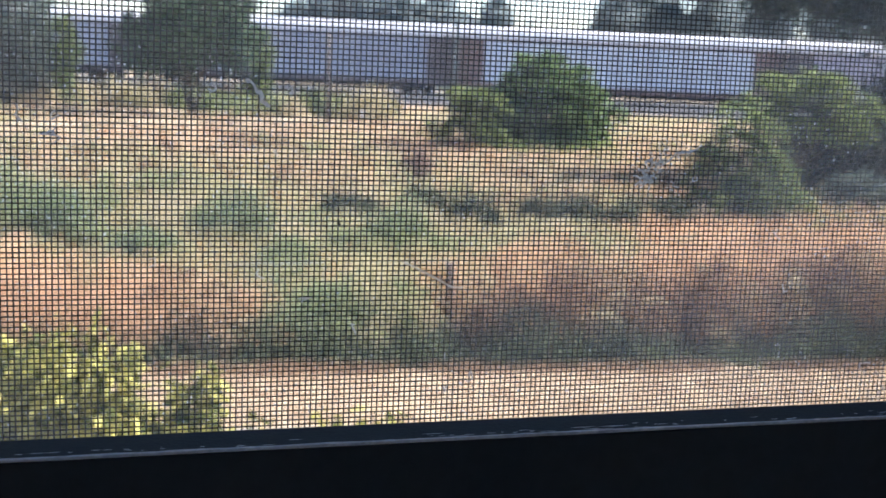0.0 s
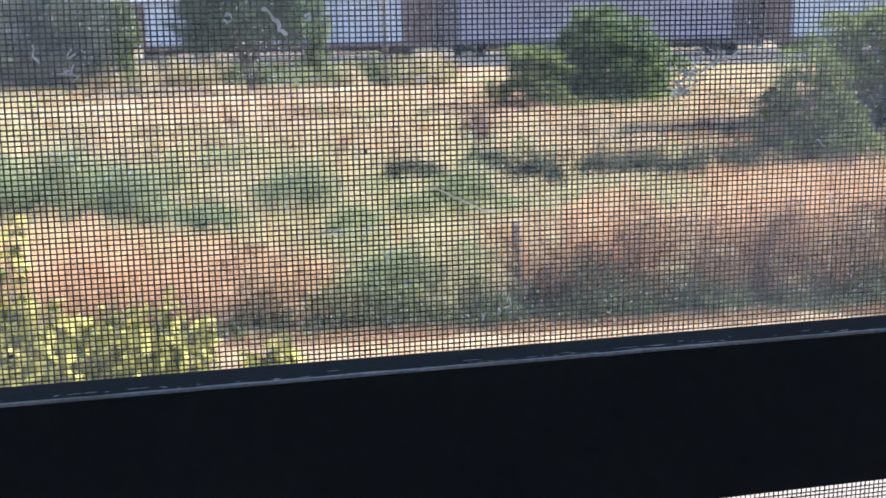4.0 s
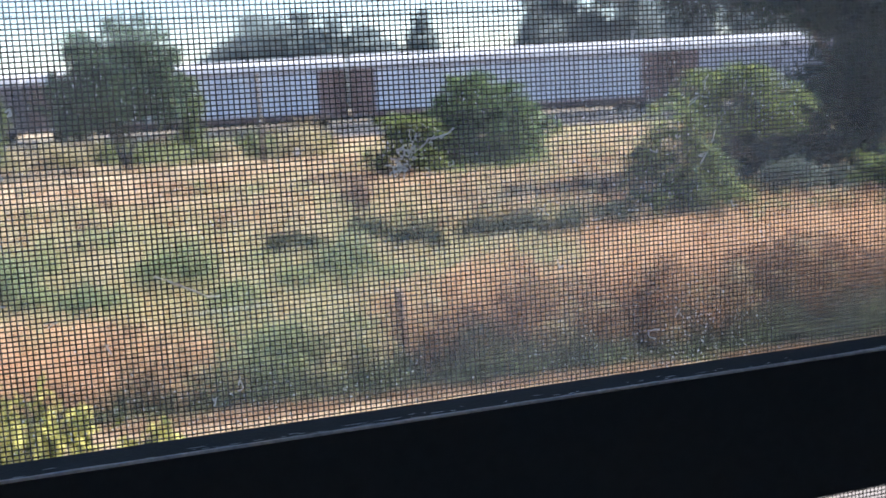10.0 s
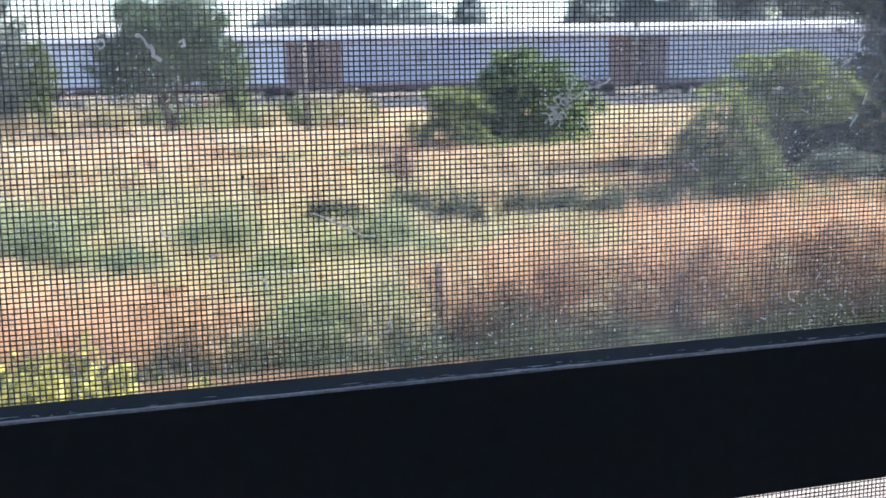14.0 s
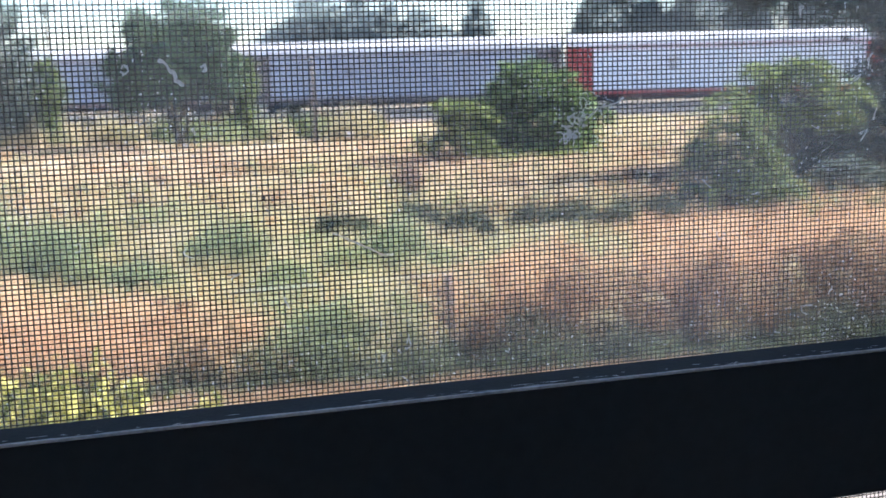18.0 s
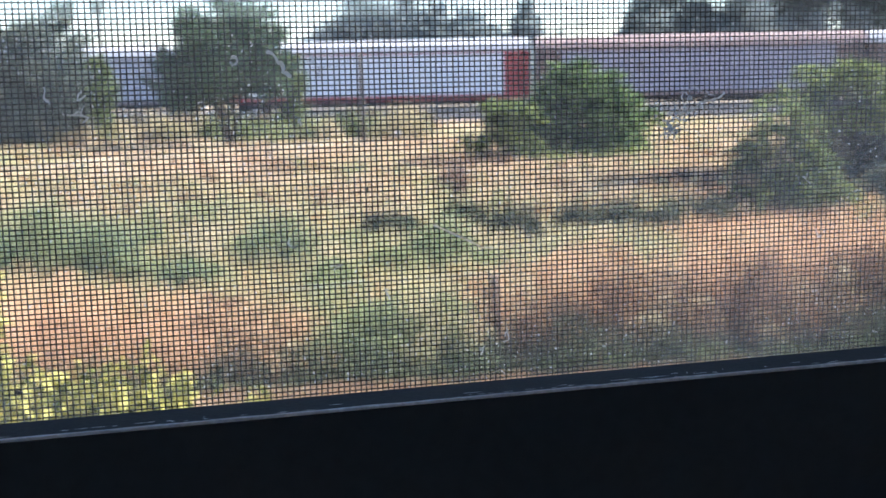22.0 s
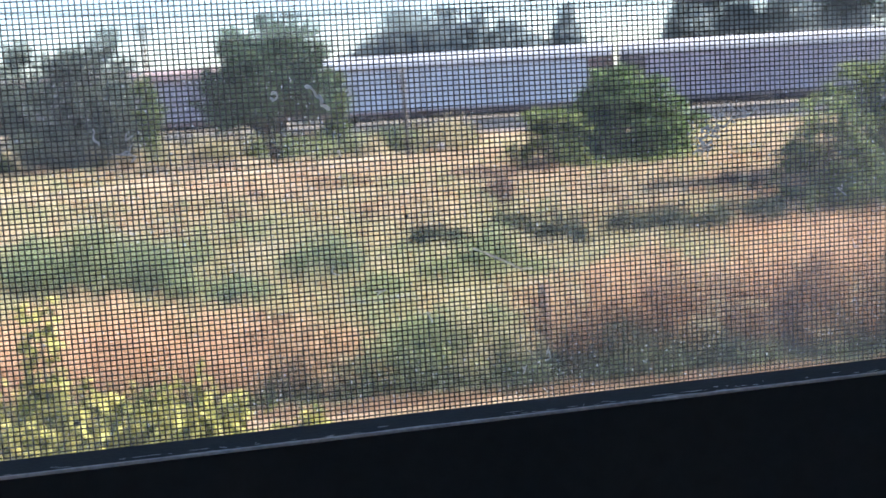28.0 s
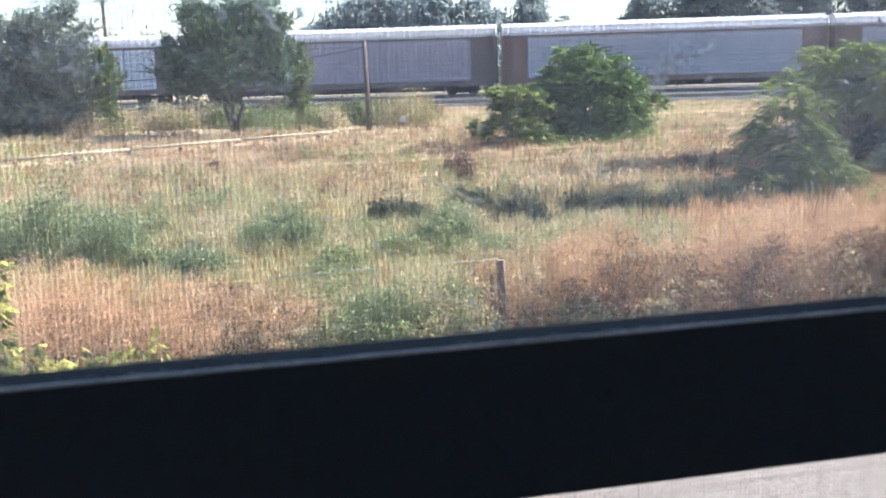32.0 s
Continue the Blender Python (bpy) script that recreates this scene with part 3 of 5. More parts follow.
tree("bright_sumac", (8.7, 36.4, 0), 1.2, 0.055, [((0, 0, 3.8), (1.3, 1.1, 0.45)), ((1.2, -0.2, 3.1), (1.0, 0.8, 0.45)), ((-0.9, 0, 3.1), (0.8, 0.7, 0.45)), ((0.2, 0, 2.5), (1.0, 0.8, 0.4)), ((1.4, 0, 2.4), (0.7, 0.7, 0.4))],
     80, 8, 0.14, 0.16, M["leaf_bright"], "sapling tree with bright yellow-green top leaves", trunks=3, limbs=10, long=1.8, plume=(0.72, 7, 0.16, (-0.1, 0.9), 0.55))
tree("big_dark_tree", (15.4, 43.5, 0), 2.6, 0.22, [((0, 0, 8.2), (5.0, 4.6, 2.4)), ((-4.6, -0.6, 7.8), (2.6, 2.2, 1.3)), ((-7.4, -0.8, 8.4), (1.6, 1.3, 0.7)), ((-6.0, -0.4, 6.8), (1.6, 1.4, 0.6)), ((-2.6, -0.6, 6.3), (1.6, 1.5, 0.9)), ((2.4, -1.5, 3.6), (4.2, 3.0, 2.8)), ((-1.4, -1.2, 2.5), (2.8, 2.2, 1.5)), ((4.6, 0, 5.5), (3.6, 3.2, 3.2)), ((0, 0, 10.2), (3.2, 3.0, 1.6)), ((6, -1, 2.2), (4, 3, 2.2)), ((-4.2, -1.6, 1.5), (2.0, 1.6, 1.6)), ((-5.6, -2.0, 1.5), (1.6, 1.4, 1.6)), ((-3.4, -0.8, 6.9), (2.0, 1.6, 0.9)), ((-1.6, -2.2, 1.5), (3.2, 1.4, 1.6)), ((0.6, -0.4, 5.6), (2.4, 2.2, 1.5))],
     700, 44, 0.5, 0.32, M["leaf_shade"], "large dark spreading tree with dense shaded foliage", trunks=2, limbs=10, plume=(1.0, 4, 0.24, (-0.4, 0.9), 0.5, 7, 0.3))
tree("pale_shrub", (14.6, 37.0, 0), 0.4, 0.05, [((0, 0, 0.9), (1.3, 0.9, 0.7)), ((-1.2, 0, 0.6), (0.9, 0.7, 0.5))],
     34, 20, 0.22, 0.20, M["leaf_bright"], "low pale green shrub at the foot of a dark tree", "bush", trunks=2, limbs=5, long=1.4, plume=(0.6, 6, 0.15))
tree("low_shrub", (11.2, 37.4, 0), 0.3, 0.05, [((0, 0, 0.6), (1.4, 0.9, 0.5))],
     26, 20, 0.2, 0.2, M["leaf_dusty_haze"], "low dusty shrub under a dark tree", "bush", trunks=2, limbs=4, long=1.4, plume=(0.6, 6, 0.15))

FAR = "distant trees behind the railway"
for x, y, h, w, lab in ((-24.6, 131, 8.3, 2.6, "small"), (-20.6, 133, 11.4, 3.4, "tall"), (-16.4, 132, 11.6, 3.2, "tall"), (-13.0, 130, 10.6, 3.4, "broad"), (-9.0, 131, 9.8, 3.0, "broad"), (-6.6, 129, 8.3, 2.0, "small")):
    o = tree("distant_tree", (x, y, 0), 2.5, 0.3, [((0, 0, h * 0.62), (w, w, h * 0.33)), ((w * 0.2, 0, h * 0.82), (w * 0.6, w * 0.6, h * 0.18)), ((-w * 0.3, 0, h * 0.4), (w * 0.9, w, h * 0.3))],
             110, 56, 0.6, 0.6, M["leaf_hazed"], lab + " hazy green tree standing behind the railway", limbs=3)
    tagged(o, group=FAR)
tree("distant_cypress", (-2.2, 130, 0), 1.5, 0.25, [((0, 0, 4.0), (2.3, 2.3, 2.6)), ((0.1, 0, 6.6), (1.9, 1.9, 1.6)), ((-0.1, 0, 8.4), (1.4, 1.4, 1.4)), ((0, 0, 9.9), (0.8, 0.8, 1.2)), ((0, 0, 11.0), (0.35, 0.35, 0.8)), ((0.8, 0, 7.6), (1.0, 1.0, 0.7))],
     190, 40, 0.3, 0.42, M["leaf_hazed"], "conical dark green conifer behind the railway", limbs=3)
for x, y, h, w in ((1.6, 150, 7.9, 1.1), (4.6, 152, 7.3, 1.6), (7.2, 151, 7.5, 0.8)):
    tagged(tree("distant_tree", (x, y, 0), 2, 0.15, [((0, 0, h * 0.72), (w, w, h * 0.26))], 16, 24, 0.35, 0.5, M["leaf_hazed"], "tiny far-off tree on the skyline behind the railway", limbs=2), group=FAR)
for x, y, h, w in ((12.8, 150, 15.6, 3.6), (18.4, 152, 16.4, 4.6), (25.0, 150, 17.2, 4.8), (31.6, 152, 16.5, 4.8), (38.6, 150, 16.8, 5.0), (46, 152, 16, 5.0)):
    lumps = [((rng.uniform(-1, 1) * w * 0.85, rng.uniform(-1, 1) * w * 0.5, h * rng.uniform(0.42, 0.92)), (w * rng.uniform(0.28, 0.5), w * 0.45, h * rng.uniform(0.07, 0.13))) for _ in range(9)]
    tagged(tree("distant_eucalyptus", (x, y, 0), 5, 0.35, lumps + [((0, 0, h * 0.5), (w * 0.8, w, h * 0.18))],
         165, 42, 0.6, 0.55, M["leaf_hazed"], "tall dark eucalyptus on the skyline behind the railway", limbs=9, plume=(1.4, 2, 0.5, (-0.9, 0.6), 0.5, 5, 0.3)), group=FAR)
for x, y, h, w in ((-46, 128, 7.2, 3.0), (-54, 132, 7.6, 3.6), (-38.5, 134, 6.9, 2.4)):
    tagged(tree("distant_tree", (x, y, 0), 2.0, 0.25, [((0, 0, h * 0.6), (w, w, h * 0.36))], 44, 30, 0.6, 0.55, M["leaf_hazed"], "low hazy green tree standing behind the railway", limbs=3), group=FAR)

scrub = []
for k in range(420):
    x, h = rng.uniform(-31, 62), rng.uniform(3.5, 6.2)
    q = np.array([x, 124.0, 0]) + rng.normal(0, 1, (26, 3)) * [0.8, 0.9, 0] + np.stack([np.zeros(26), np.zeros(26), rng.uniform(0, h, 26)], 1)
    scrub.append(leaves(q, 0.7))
tagged(raw("distant_scrub", *join(scrub), M["leaf_hazed"]), "hazy green scrub growing behind the railway", "scrub", kind="stuff")

# fan palm far off
palm = tagged(new("fan_palm"), "slim far-off palm with a drooping round crown", "palm tree")
palm.location = (-61.0, 160, 0)
bm = bmesh.new()
tube(bm, [(0, 0, 0), (0.15, 0, 6), (0, 0, 13.0)], [0.32, 0.26, 0.22], 8)
part("trunk", bm, M["bark"], palm, smooth=True)
fr = []
for k in range(46):
    a, e = rng.uniform(0, 2 * np.pi), rng.uniform(-1.1, 1.2)
    d = np.array([math.cos(a) * math.cos(e), math.sin(a) * math.cos(e), math.sin(e)])
    side = np.array([-math.sin(a), math.cos(a), 0]) * 0.28
    b0 = np.array([0, 0, 13.0])
    tip = b0 + d * rng.uniform(1.3, 1.9) + [0, 0, -0.35]
    mid = b0 + d * 0.9
    fr.append((np.array([b0, mid - side, tip, mid + side]), np.array([[0, 1, 2], [0, 2, 3]])))
raw("frond_crown", *join(fr), M["leaf_hazed"], palm)["kind"] = "stuff"

# ------------------------------------------------------------------ field growth


def patch(x, y, s, seed=0.0):
    return np.array([noise.noise((a * s, b * s, seed)) for a, b in zip(x, y)])


def scatter(n, y0, y1, keep=None, half=0.5, skew=0.0):
    """Places in the part of the field that lies before the window, between two distances."""
    y = y0 + (y1 - y0) * rng.uniform(0, 1, n) ** (1 + skew)
    x = rng.uniform(-1, 1, n) * (half * y + 3)
    if keep is not None:
        m = keep(x, y)
        x, y = x[m], y[m]
    return np.stack([x, y, 0 * x], 1)


def along_road(n, u0, u1, q0, q1):
    u, q = rng.uniform(u0, u1, n), rng.uniform(q0, q1, n)
    c, s = math.cos(radians(14.5)), math.sin(radians(14.5))
    return np.stack([u * c - q * s, u * s + q * c, 0 * u], 1), u, q


def growth(name, vt, material, label, category="grass"):
    o = raw(name, *vt, material)
    return tagged(o, label, category, kind="stuff")


# mown verge beside the road
p, u, q = along_road(12000, -7, 14, 13.45, 16.4)
growth("verge_grass", blades(p, 0.04, 0.011, 5, 0.07, 2.4), M["verge"], "short mown straw-coloured grass along the road edge")
# a ridge of cut straw at the back of it
p, u, q = along_road(2400, -10, 16, 15.7, 16.2)
p = p[patch(p[:, 0], p[:, 1], 1.3, 15) > -0.25]
growth("cut_straw", blades(p, 0.14, 0.012, 8, 0.07, 1.6), M["verge"], "loose cut straw lying along the verge")


# tall brush behind the verge, plant by plant, in drifts of one kind
def plumes(p, h, r, stems, heads, size, low):
    """Bushy dry plants: a fan of stems, and seed heads that thicken towards the top."""
    n = len(p)
    st = blades(p, h, 0.011, stems, 0.5 * float(np.mean(r)), 0.3)
    f = 1.02 - (1 - low) * np.abs(rng.normal(0, 0.45, (n, heads)))
    f = np.clip(f, 0.04, 1.1)
    az, d = rng.uniform(0, 2 * np.pi, (n, heads)), np.sqrt(rng.uniform(0, 1, (n, heads)))
    wide = np.asarray(r)[:, None] * (0.45 + 0.75 * np.sin(np.pi * np.clip(f, 0, 1) ** 1.3))
    c = np.stack([p[:, :1] + np.cos(az) * d * wide, p[:, 1:2] + np.sin(az) * d * wide, np.asarray(h)[:, None] * f], 2).reshape(-1, 3)
    return join([st, leaves(c, size, long=1.5)])


p, u, q = along_road(5200, -9, 17, 16.3, 21.0)
depth = np.interp(u, [-9, -2, 0.5, 3, 6, 17], [20.6, 20.0, 18.6, 18.4, 20.2, 21.0]) + 0.8 * patch(p[:, 0], p[:, 1], 0.5, 61)
drift = patch(p[:, 0], p[:, 1], 0.55, 3) + 0.35 * patch(p[:, 0], p[:, 1], 1.6, 8) + rng.normal(0, 0.12, len(u))
gap = patch(p[:, 0], p[:, 1], 0.9, 21)
keep = (q < depth) & (rng.uniform(0, 1, len(u)) < np.where(q < 17.3, 0.62, 0.36)) & (gap > -0.42)
keep &= ~((np.abs(u - 3.55) < 0.16) & (q < 17.5))
p, u, q, drift, gap = p[keep], u[keep], q[keep], drift[keep], gap[keep]
hgt = np.clip((0.98 + 0.34 * drift + 0.22 * gap + rng.normal(0, 0.09, len(u))) * np.clip((q - 15.9) / 0.9, 0.45, 1) * np.interp(u, [-3, 0.5, 3, 8], [1.0, 0.92, 1.05, 1.22]), 0.3, 1.6)
dice = rng.uniform(0, 1, len(u))
edge = u + 0.45 * drift + rng.normal(0, 0.15, len(u))
front = q < np.interp(u, [3, 6], [17.3, 17.6]) + 0.5 * drift
kind = np.full(len(u), "rust", dtype=object)
kind[(edge < -0.4) & (dice > 0.14 - 0.3 * drift)] = "buff"
kind[(edge < -0.4) & front & (dice < 0.10)] = "brown"
kind[(edge >= -0.4) & (edge < 0.85) & (dice > 0.25)] = "buff"
kind[(edge >= -0.4) & (edge < 0.85) & (dice < 0.10)] = "brown"
kind[(edge >= -0.4) & (edge < 0.85) & (dice > 0.80)] = "seedy"
kind[(edge >= 0.85) & (edge < 2.1)] = "sage"
kind[(edge >= 0.85) & (edge < 2.1) & (dice < 0.25)] = "sage_deep"
kind[(edge >= 2.1) & (edge < 3.15)] = "seedy"
kind[(edge >= 2.1) & (edge < 3.15) & (dice < 0.25)] = "sage"
# front plants go dark brown: the near face's shade put into colour
kind[(edge >= 3.15) & front & (dice < np.interp(u, [3, 6], [0.40, 0.78]))] = "brown"
kind[(edge >= 3.9) & ~front & (dice > 0.18)] = "buff"
kind[(edge >= 3.15) & front & (dice > 0.88)] = "seedy"
for nm, mt, lab, cat, heads, size, low in (
        ("tall_rust_grass", "rust", "tall rust-brown dry grass standing along the field edge", "grass", 170, 0.031, 0.1),
        ("tall_buff_grass", "buff", "tall feathery buff-coloured dry grass standing along the field edge", "grass", 190, 0.025, 0.3),
        ("brown_face_weeds", "brown", "tall brown seedy weeds darkened for the shaded face of the brush", "weeds", 170, 0.038, 0.0),
        ("pale_seedy_weeds", "seedy", "pale yellowish weeds with dry seed heads by the fence post", "weeds", 150, 0.040, 0.0),
        ("green_weeds", "sage", "grey-green leafy weeds between the dry grass", "weeds", 150, 0.046, -0.2),
        ("deep_green_weeds", "sage_deep", "deep green leafy weeds between the dry grass", "weeds", 150, 0.05, -0.2)):
    m = kind == mt
    growth(nm, plumes(p[m], hgt[m], 0.17 + 0.11 * hgt[m], 12, heads, size, low), M[mt], lab, cat)
# green undergrowth at the brush foot; the darker kind paints the shade there
for nm, mt, n, h in (("undergrowth", "sage_deep", 1500, 0.42), ("shade_undergrowth", "darkweed", 2600, 0.62)):
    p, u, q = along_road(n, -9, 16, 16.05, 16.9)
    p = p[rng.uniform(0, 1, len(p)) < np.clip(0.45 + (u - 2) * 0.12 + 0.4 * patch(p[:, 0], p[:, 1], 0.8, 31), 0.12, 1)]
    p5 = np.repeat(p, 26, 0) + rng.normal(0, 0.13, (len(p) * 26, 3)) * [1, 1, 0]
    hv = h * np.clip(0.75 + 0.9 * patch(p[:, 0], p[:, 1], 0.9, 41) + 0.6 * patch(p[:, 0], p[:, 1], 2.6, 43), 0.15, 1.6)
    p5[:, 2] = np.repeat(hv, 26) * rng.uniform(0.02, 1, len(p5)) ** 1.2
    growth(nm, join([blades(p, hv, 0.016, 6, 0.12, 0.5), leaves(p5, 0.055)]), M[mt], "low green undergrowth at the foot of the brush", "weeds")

# meadow between brush and bushes: green before the window, tan and pinkish towards the dark tree
p = scatter(18000, 19.5, 46, skew=0.5, half=0.47)
k = patch(p[:, 0], p[:, 1], 0.16) + 0.5 * patch(p[:, 0], p[:, 1], 0.6, 5)
tone = rng.normal(0, 0.15, len(p))
tan = (p[:, 0] - 3.2 - 0.04 * (p[:, 1] - 20)) * 0.22 + 0.6 * k + tone > 0.0
green = ~tan & (k + 0.58 - np.abs(p[:, 1] - 28) * 0.04 > tone)
hv = 0.34 * np.clip(1 + 1.1 * patch(p[:, 0], p[:, 1], 1.1, 47), 0.45, 1.9)
growth("meadow_green", blades(p[green], hv[green], 0.020, 8, 0.13, 0.45), M["grassgreen"], "pale green uncut meadow grass")
growth("meadow_straw", blades(p[~green & ~tan], hv[~green & ~tan], 0.020, 8, 0.14, 0.5), M["straw"], "straw-coloured dry meadow grass")
growth("meadow_buff", blades(p[tan], hv[tan], 0.020, 8, 0.13, 0.45), M["buff"], "pinkish tan dry grass sloping up to the trees")
r = rng.uniform(0, 1, len(p)) < np.where(tan, 0.22, 0.07)
growth("meadow_rust", blades(p[r], 0.5, 0.018, 7, 0.16, 0.4), M["rust"], "scattered rust-brown dry weeds in the meadow", "weeds")
# far field up to the railway, bare soil along the barrier


def off_barrier(p, before, behind):
    """Mask of the places clear of the barrier's line."""
    d = ((p[:, 1] - 43.2) * 16.0 - (p[:, 0] + 27.0) * 17.0) / math.hypot(16.0, 17.0)
    return ~((p[:, 0] < -10.5) & (d > -before) & (d < behind))


p = scatter(26000, 44, 88, skew=0.1)
p = p[off_barrier(p, 0.5, 1.5) & ~((p[:, 0] < -9) & (p[:, 1] > 64) & (p[:, 1] < 70) & (rng.uniform(0, 1, len(p)) < 0.85))]
k = patch(p[:, 0], p[:, 1], 0.09, 2) + 0.5 * patch(p[:, 0], p[:, 1], 0.35, 9)
green = k > 0.16 + rng.normal(0, 0.15, len(p))
growth("far_straw", blades(p[~green], 0.30, 0.038, 5, 0.25, 0.6), M["field"], "dry straw-coloured grass of the far field")
growth("far_green", blades(p[green], 0.28, 0.038, 5, 0.25, 0.6), M["grassgreen"], "pale green grass patches of the far field")


def shrub(base, r, h, material, label, n=1500, size=0.10, name="weed_shrub"):
    top = new(name)
    top.location = base
    c = rng.normal(0, 1, (26, 3))
    c /= np.linalg.norm(c, axis=1)[:, None]
    c[:, 2] = np.abs(c[:, 2])
    c = c * [r, r * 0.8, h] * rng.uniform(0.45, 0.98, (26, 1))
    pts = np.repeat(c, n // 26, 0) + rng.normal(0, 1, (n // 26 * 26, 3)) * [r * 0.22, r * 0.22, h * 0.16]
    pts = pts[pts[:, 2] > 0]
    raw("foliage", *leaves(pts, size, long=1.4), material, top)["kind"] = "stuff"
    bp = np.concatenate([rng.normal(0, r * 0.3, (40, 2)), np.zeros((40, 1))], 1)
    raw("stems", *blades(bp, h * 0.9, 0.016, 3, r * 0.25, 0.5), material, top)["kind"] = "stuff"
    return tagged(top, label, "weeds")


SAGE = "rounded grey-green weed bush in the meadow"
for b, r, h in (((-10.9, 24.5, 0), 1.0, 1.95), ((-9.5, 24.1, 0), 0.8, 1.7), ((-12.5, 25.3, 0), 1.0, 1.3), ((-13.6, 26.8, 0), 1.0, 1.0), ((-10.2, 25.9, 0), 1.0, 1.2), ((-7.2, 22.8, 0), 0.65, 0.75), ((-5.9, 25.9, 0), 0.85, 1.1), ((-2.45, 26.2, 0), 0.85, 1.2),
                ((-4.3, 22.8, 0), 0.6, 0.65), ((-8.3, 23.6, 0), 0.6, 0.6), ((-3.3, 25.2, 0), 0.8, 0.5), ((-0.9, 24.6, 0), 0.9, 0.5), ((0.9, 26.4, 0), 1.0, 0.45), ((-6.9, 26.8, 0), 0.7, 0.5)):
    shrub(b, r, h, M["sage_deep"] if h > 0.7 else M["sage"], SAGE, 5200, 0.055)
for k in range(90):
    x, y = rng.uniform(-17, 9), rng.uniform(21.5, 34)
    if abs(x) < 0.5 * y + 1 and x < 7.5 - 0.1 * y:
        shrub((x, y, 0), rng.uniform(0.35, 1.0), rng.uniform(0.3, 0.7), M[("sage", "grassgreen", "grassgreen", "straw")[int(rng.integers(4))] if x < -6.5 else ("grassgreen", "grassgreen", "straw", "sage")[int(rng.integers(4))]], "low pale grey-green weed clump in the meadow", 1400, 0.05)
# loose tufts over the dry part of the field
for nm, mt, n, s0, lab in (("brown_tufts", "brown", 500, 85, "ragged dark brown tufts scattered over the dry field"), ("rusty_tufts", "rust", 450, 71, "ragged rust-brown tufts scattered over the dry field"), ("pale_tufts", "field", 1100, 75, "ragged pale straw tufts scattered over the dry field"), ("green_tufts", "sage", 700, 79, "grey-green tufts scattered over the dry field")):
    p = scatter(n * 3, 32, 67, skew=0.2)
    p = p[patch(p[:, 0], p[:, 1], 0.22, s0) + 0.5 * patch(p[:, 0], p[:, 1], 0.7, s0 + 1) > rng.uniform(-0.1, 0.35, len(p))][:n]
    p = p[off_barrier(p, 1.2, 2.5)]
    hv = rng.uniform(0.2, 0.62, len(p))
    p5 = np.repeat(p, 22, 0) + rng.normal(0, 0.17, (len(p) * 22, 3)) * [1, 1, 0]
    p5[:, 2] = np.repeat(hv, 22) * rng.uniform(0.1, 1.0, len(p5))
    growth(nm, join([blades(p, hv, 0.03, 10, 0.16, 0.5), leaves(p5, 0.09, long=1.3)]), M[mt], lab, "weeds")
DUSK = "dark green-grey weeds with upright stalks"
for x0, x1, y, n, h in ((-4.7, -3.4, 30.2, 5, 0.6), (-2.8, -1.8, 32.4, 4, 0.7), (-1.6, -0.4, 29.9, 5, 0.65), (0.4, 3.4, 31.4, 11, 0.65), (4.3, 5.3, 32.6, 5, 0.7)):
    for k in range(n):
        x = x0 + (x1 - x0) * (k + rng.uniform(0.1, 0.9)) / n
        shrub((x, y + rng.normal(0, 0.3), 0), rng.uniform(0.3, 0.5), h * rng.uniform(0.75, 1.3), M["darkweed"], DUSK, 700, 0.07, "dark_weeds")
for x, y, r, h in ((-3.0, 39.5, 0.35, 1.2), (-2.9, 38.2, 0.3, 0.9), (-3.6, 41.0, 0.45, 0.7), (-2.2, 52.0, 1.0, 0.5), (-5.8, 49.5, 0.9, 0.5), (4.6, 41.5, 0.5, 0.7), (5.4, 40.6, 0.4, 0.6), (-3.3, 43.0, 0.5, 0.7), (-4.3, 48.5, 0.9, 0.5), (-5.2, 51.5, 1.1, 0.6), (-3.6, 50.0, 0.8, 0.5)):
    shrub((x, y, 0), r, h, M["stalk"], "dead brown weed stalks in the field", 420, 0.09, "dead_weeds")
stalks = []
for k in range(230):
    x = rng.uniform(-7, 7)
    y = 32.5 + abs(rng.normal(0, 2.2))
    stalks.append(blades(np.array([[x, y, 0.0]]), rng.uniform(0.6, 1.1), 0.035, 1, 0.02, 0.08))
growth("dead_stalks", join(stalks), M["stalk"], "upright dead brown stalks of tall weeds", "weeds")
# yellow straw heap and vines near the railway
shrub((-8.1, 68.0, 0), 1.8, 2.2, M["seedy"], "yellow heap of dry straw near the railway", 5200, 0.10, "straw_heap")
for x, y, r, h in ((-18.0, 73, 1.8, 1.0), (-15.6, 73.5, 2.0, 1.3), (-13.2, 72.5, 1.7, 1.2), (-20.2, 74, 1.6, 1.0), (-11.4, 72, 1.3, 0.9)):
    shrub((x, y, 0), r, h, M["vine"], "low green vines sprawling near the railway", 2600, 0.14, "vine_mound")
word = {"straw": "yellow-tan dry", "seedy": "pale seedy", "sage": "grey-green", "darkweed": "dark green", "vine": "olive green", "brown": "dark brown"}
for k in range(64):
    x = -48 + 41 * (k + rng.uniform(0, 0.9)) / 64
    kinds = ("straw", "straw", "seedy", "vine", "sage") if x < -22 else ("straw", "vine", "vine", "sage")
    kind = kinds[int(rng.integers(len(kinds)))]
    shrub((x, rng.uniform(68, 73), 0), rng.uniform(0.6, 1.2), rng.uniform(0.9, 1.75), M[kind], word[kind] + " mound of weeds near the railway", 850, 0.13, "weed_mound")
# added back row of dark mounds, standing in for shadow between the mounds
for k in range(26):
    x = -48 + 41 * (k + rng.uniform(0, 0.9)) / 26
    kind = ("darkweed", "brown")[k % 2]
    shrub((x, rng.uniform(73, 76), 0), rng.uniform(1.2, 1.8), rng.uniform(1.1, 1.7), M[kind], word[kind] + " mound of weeds near the railway", 850, 0.15, "weed_mound")
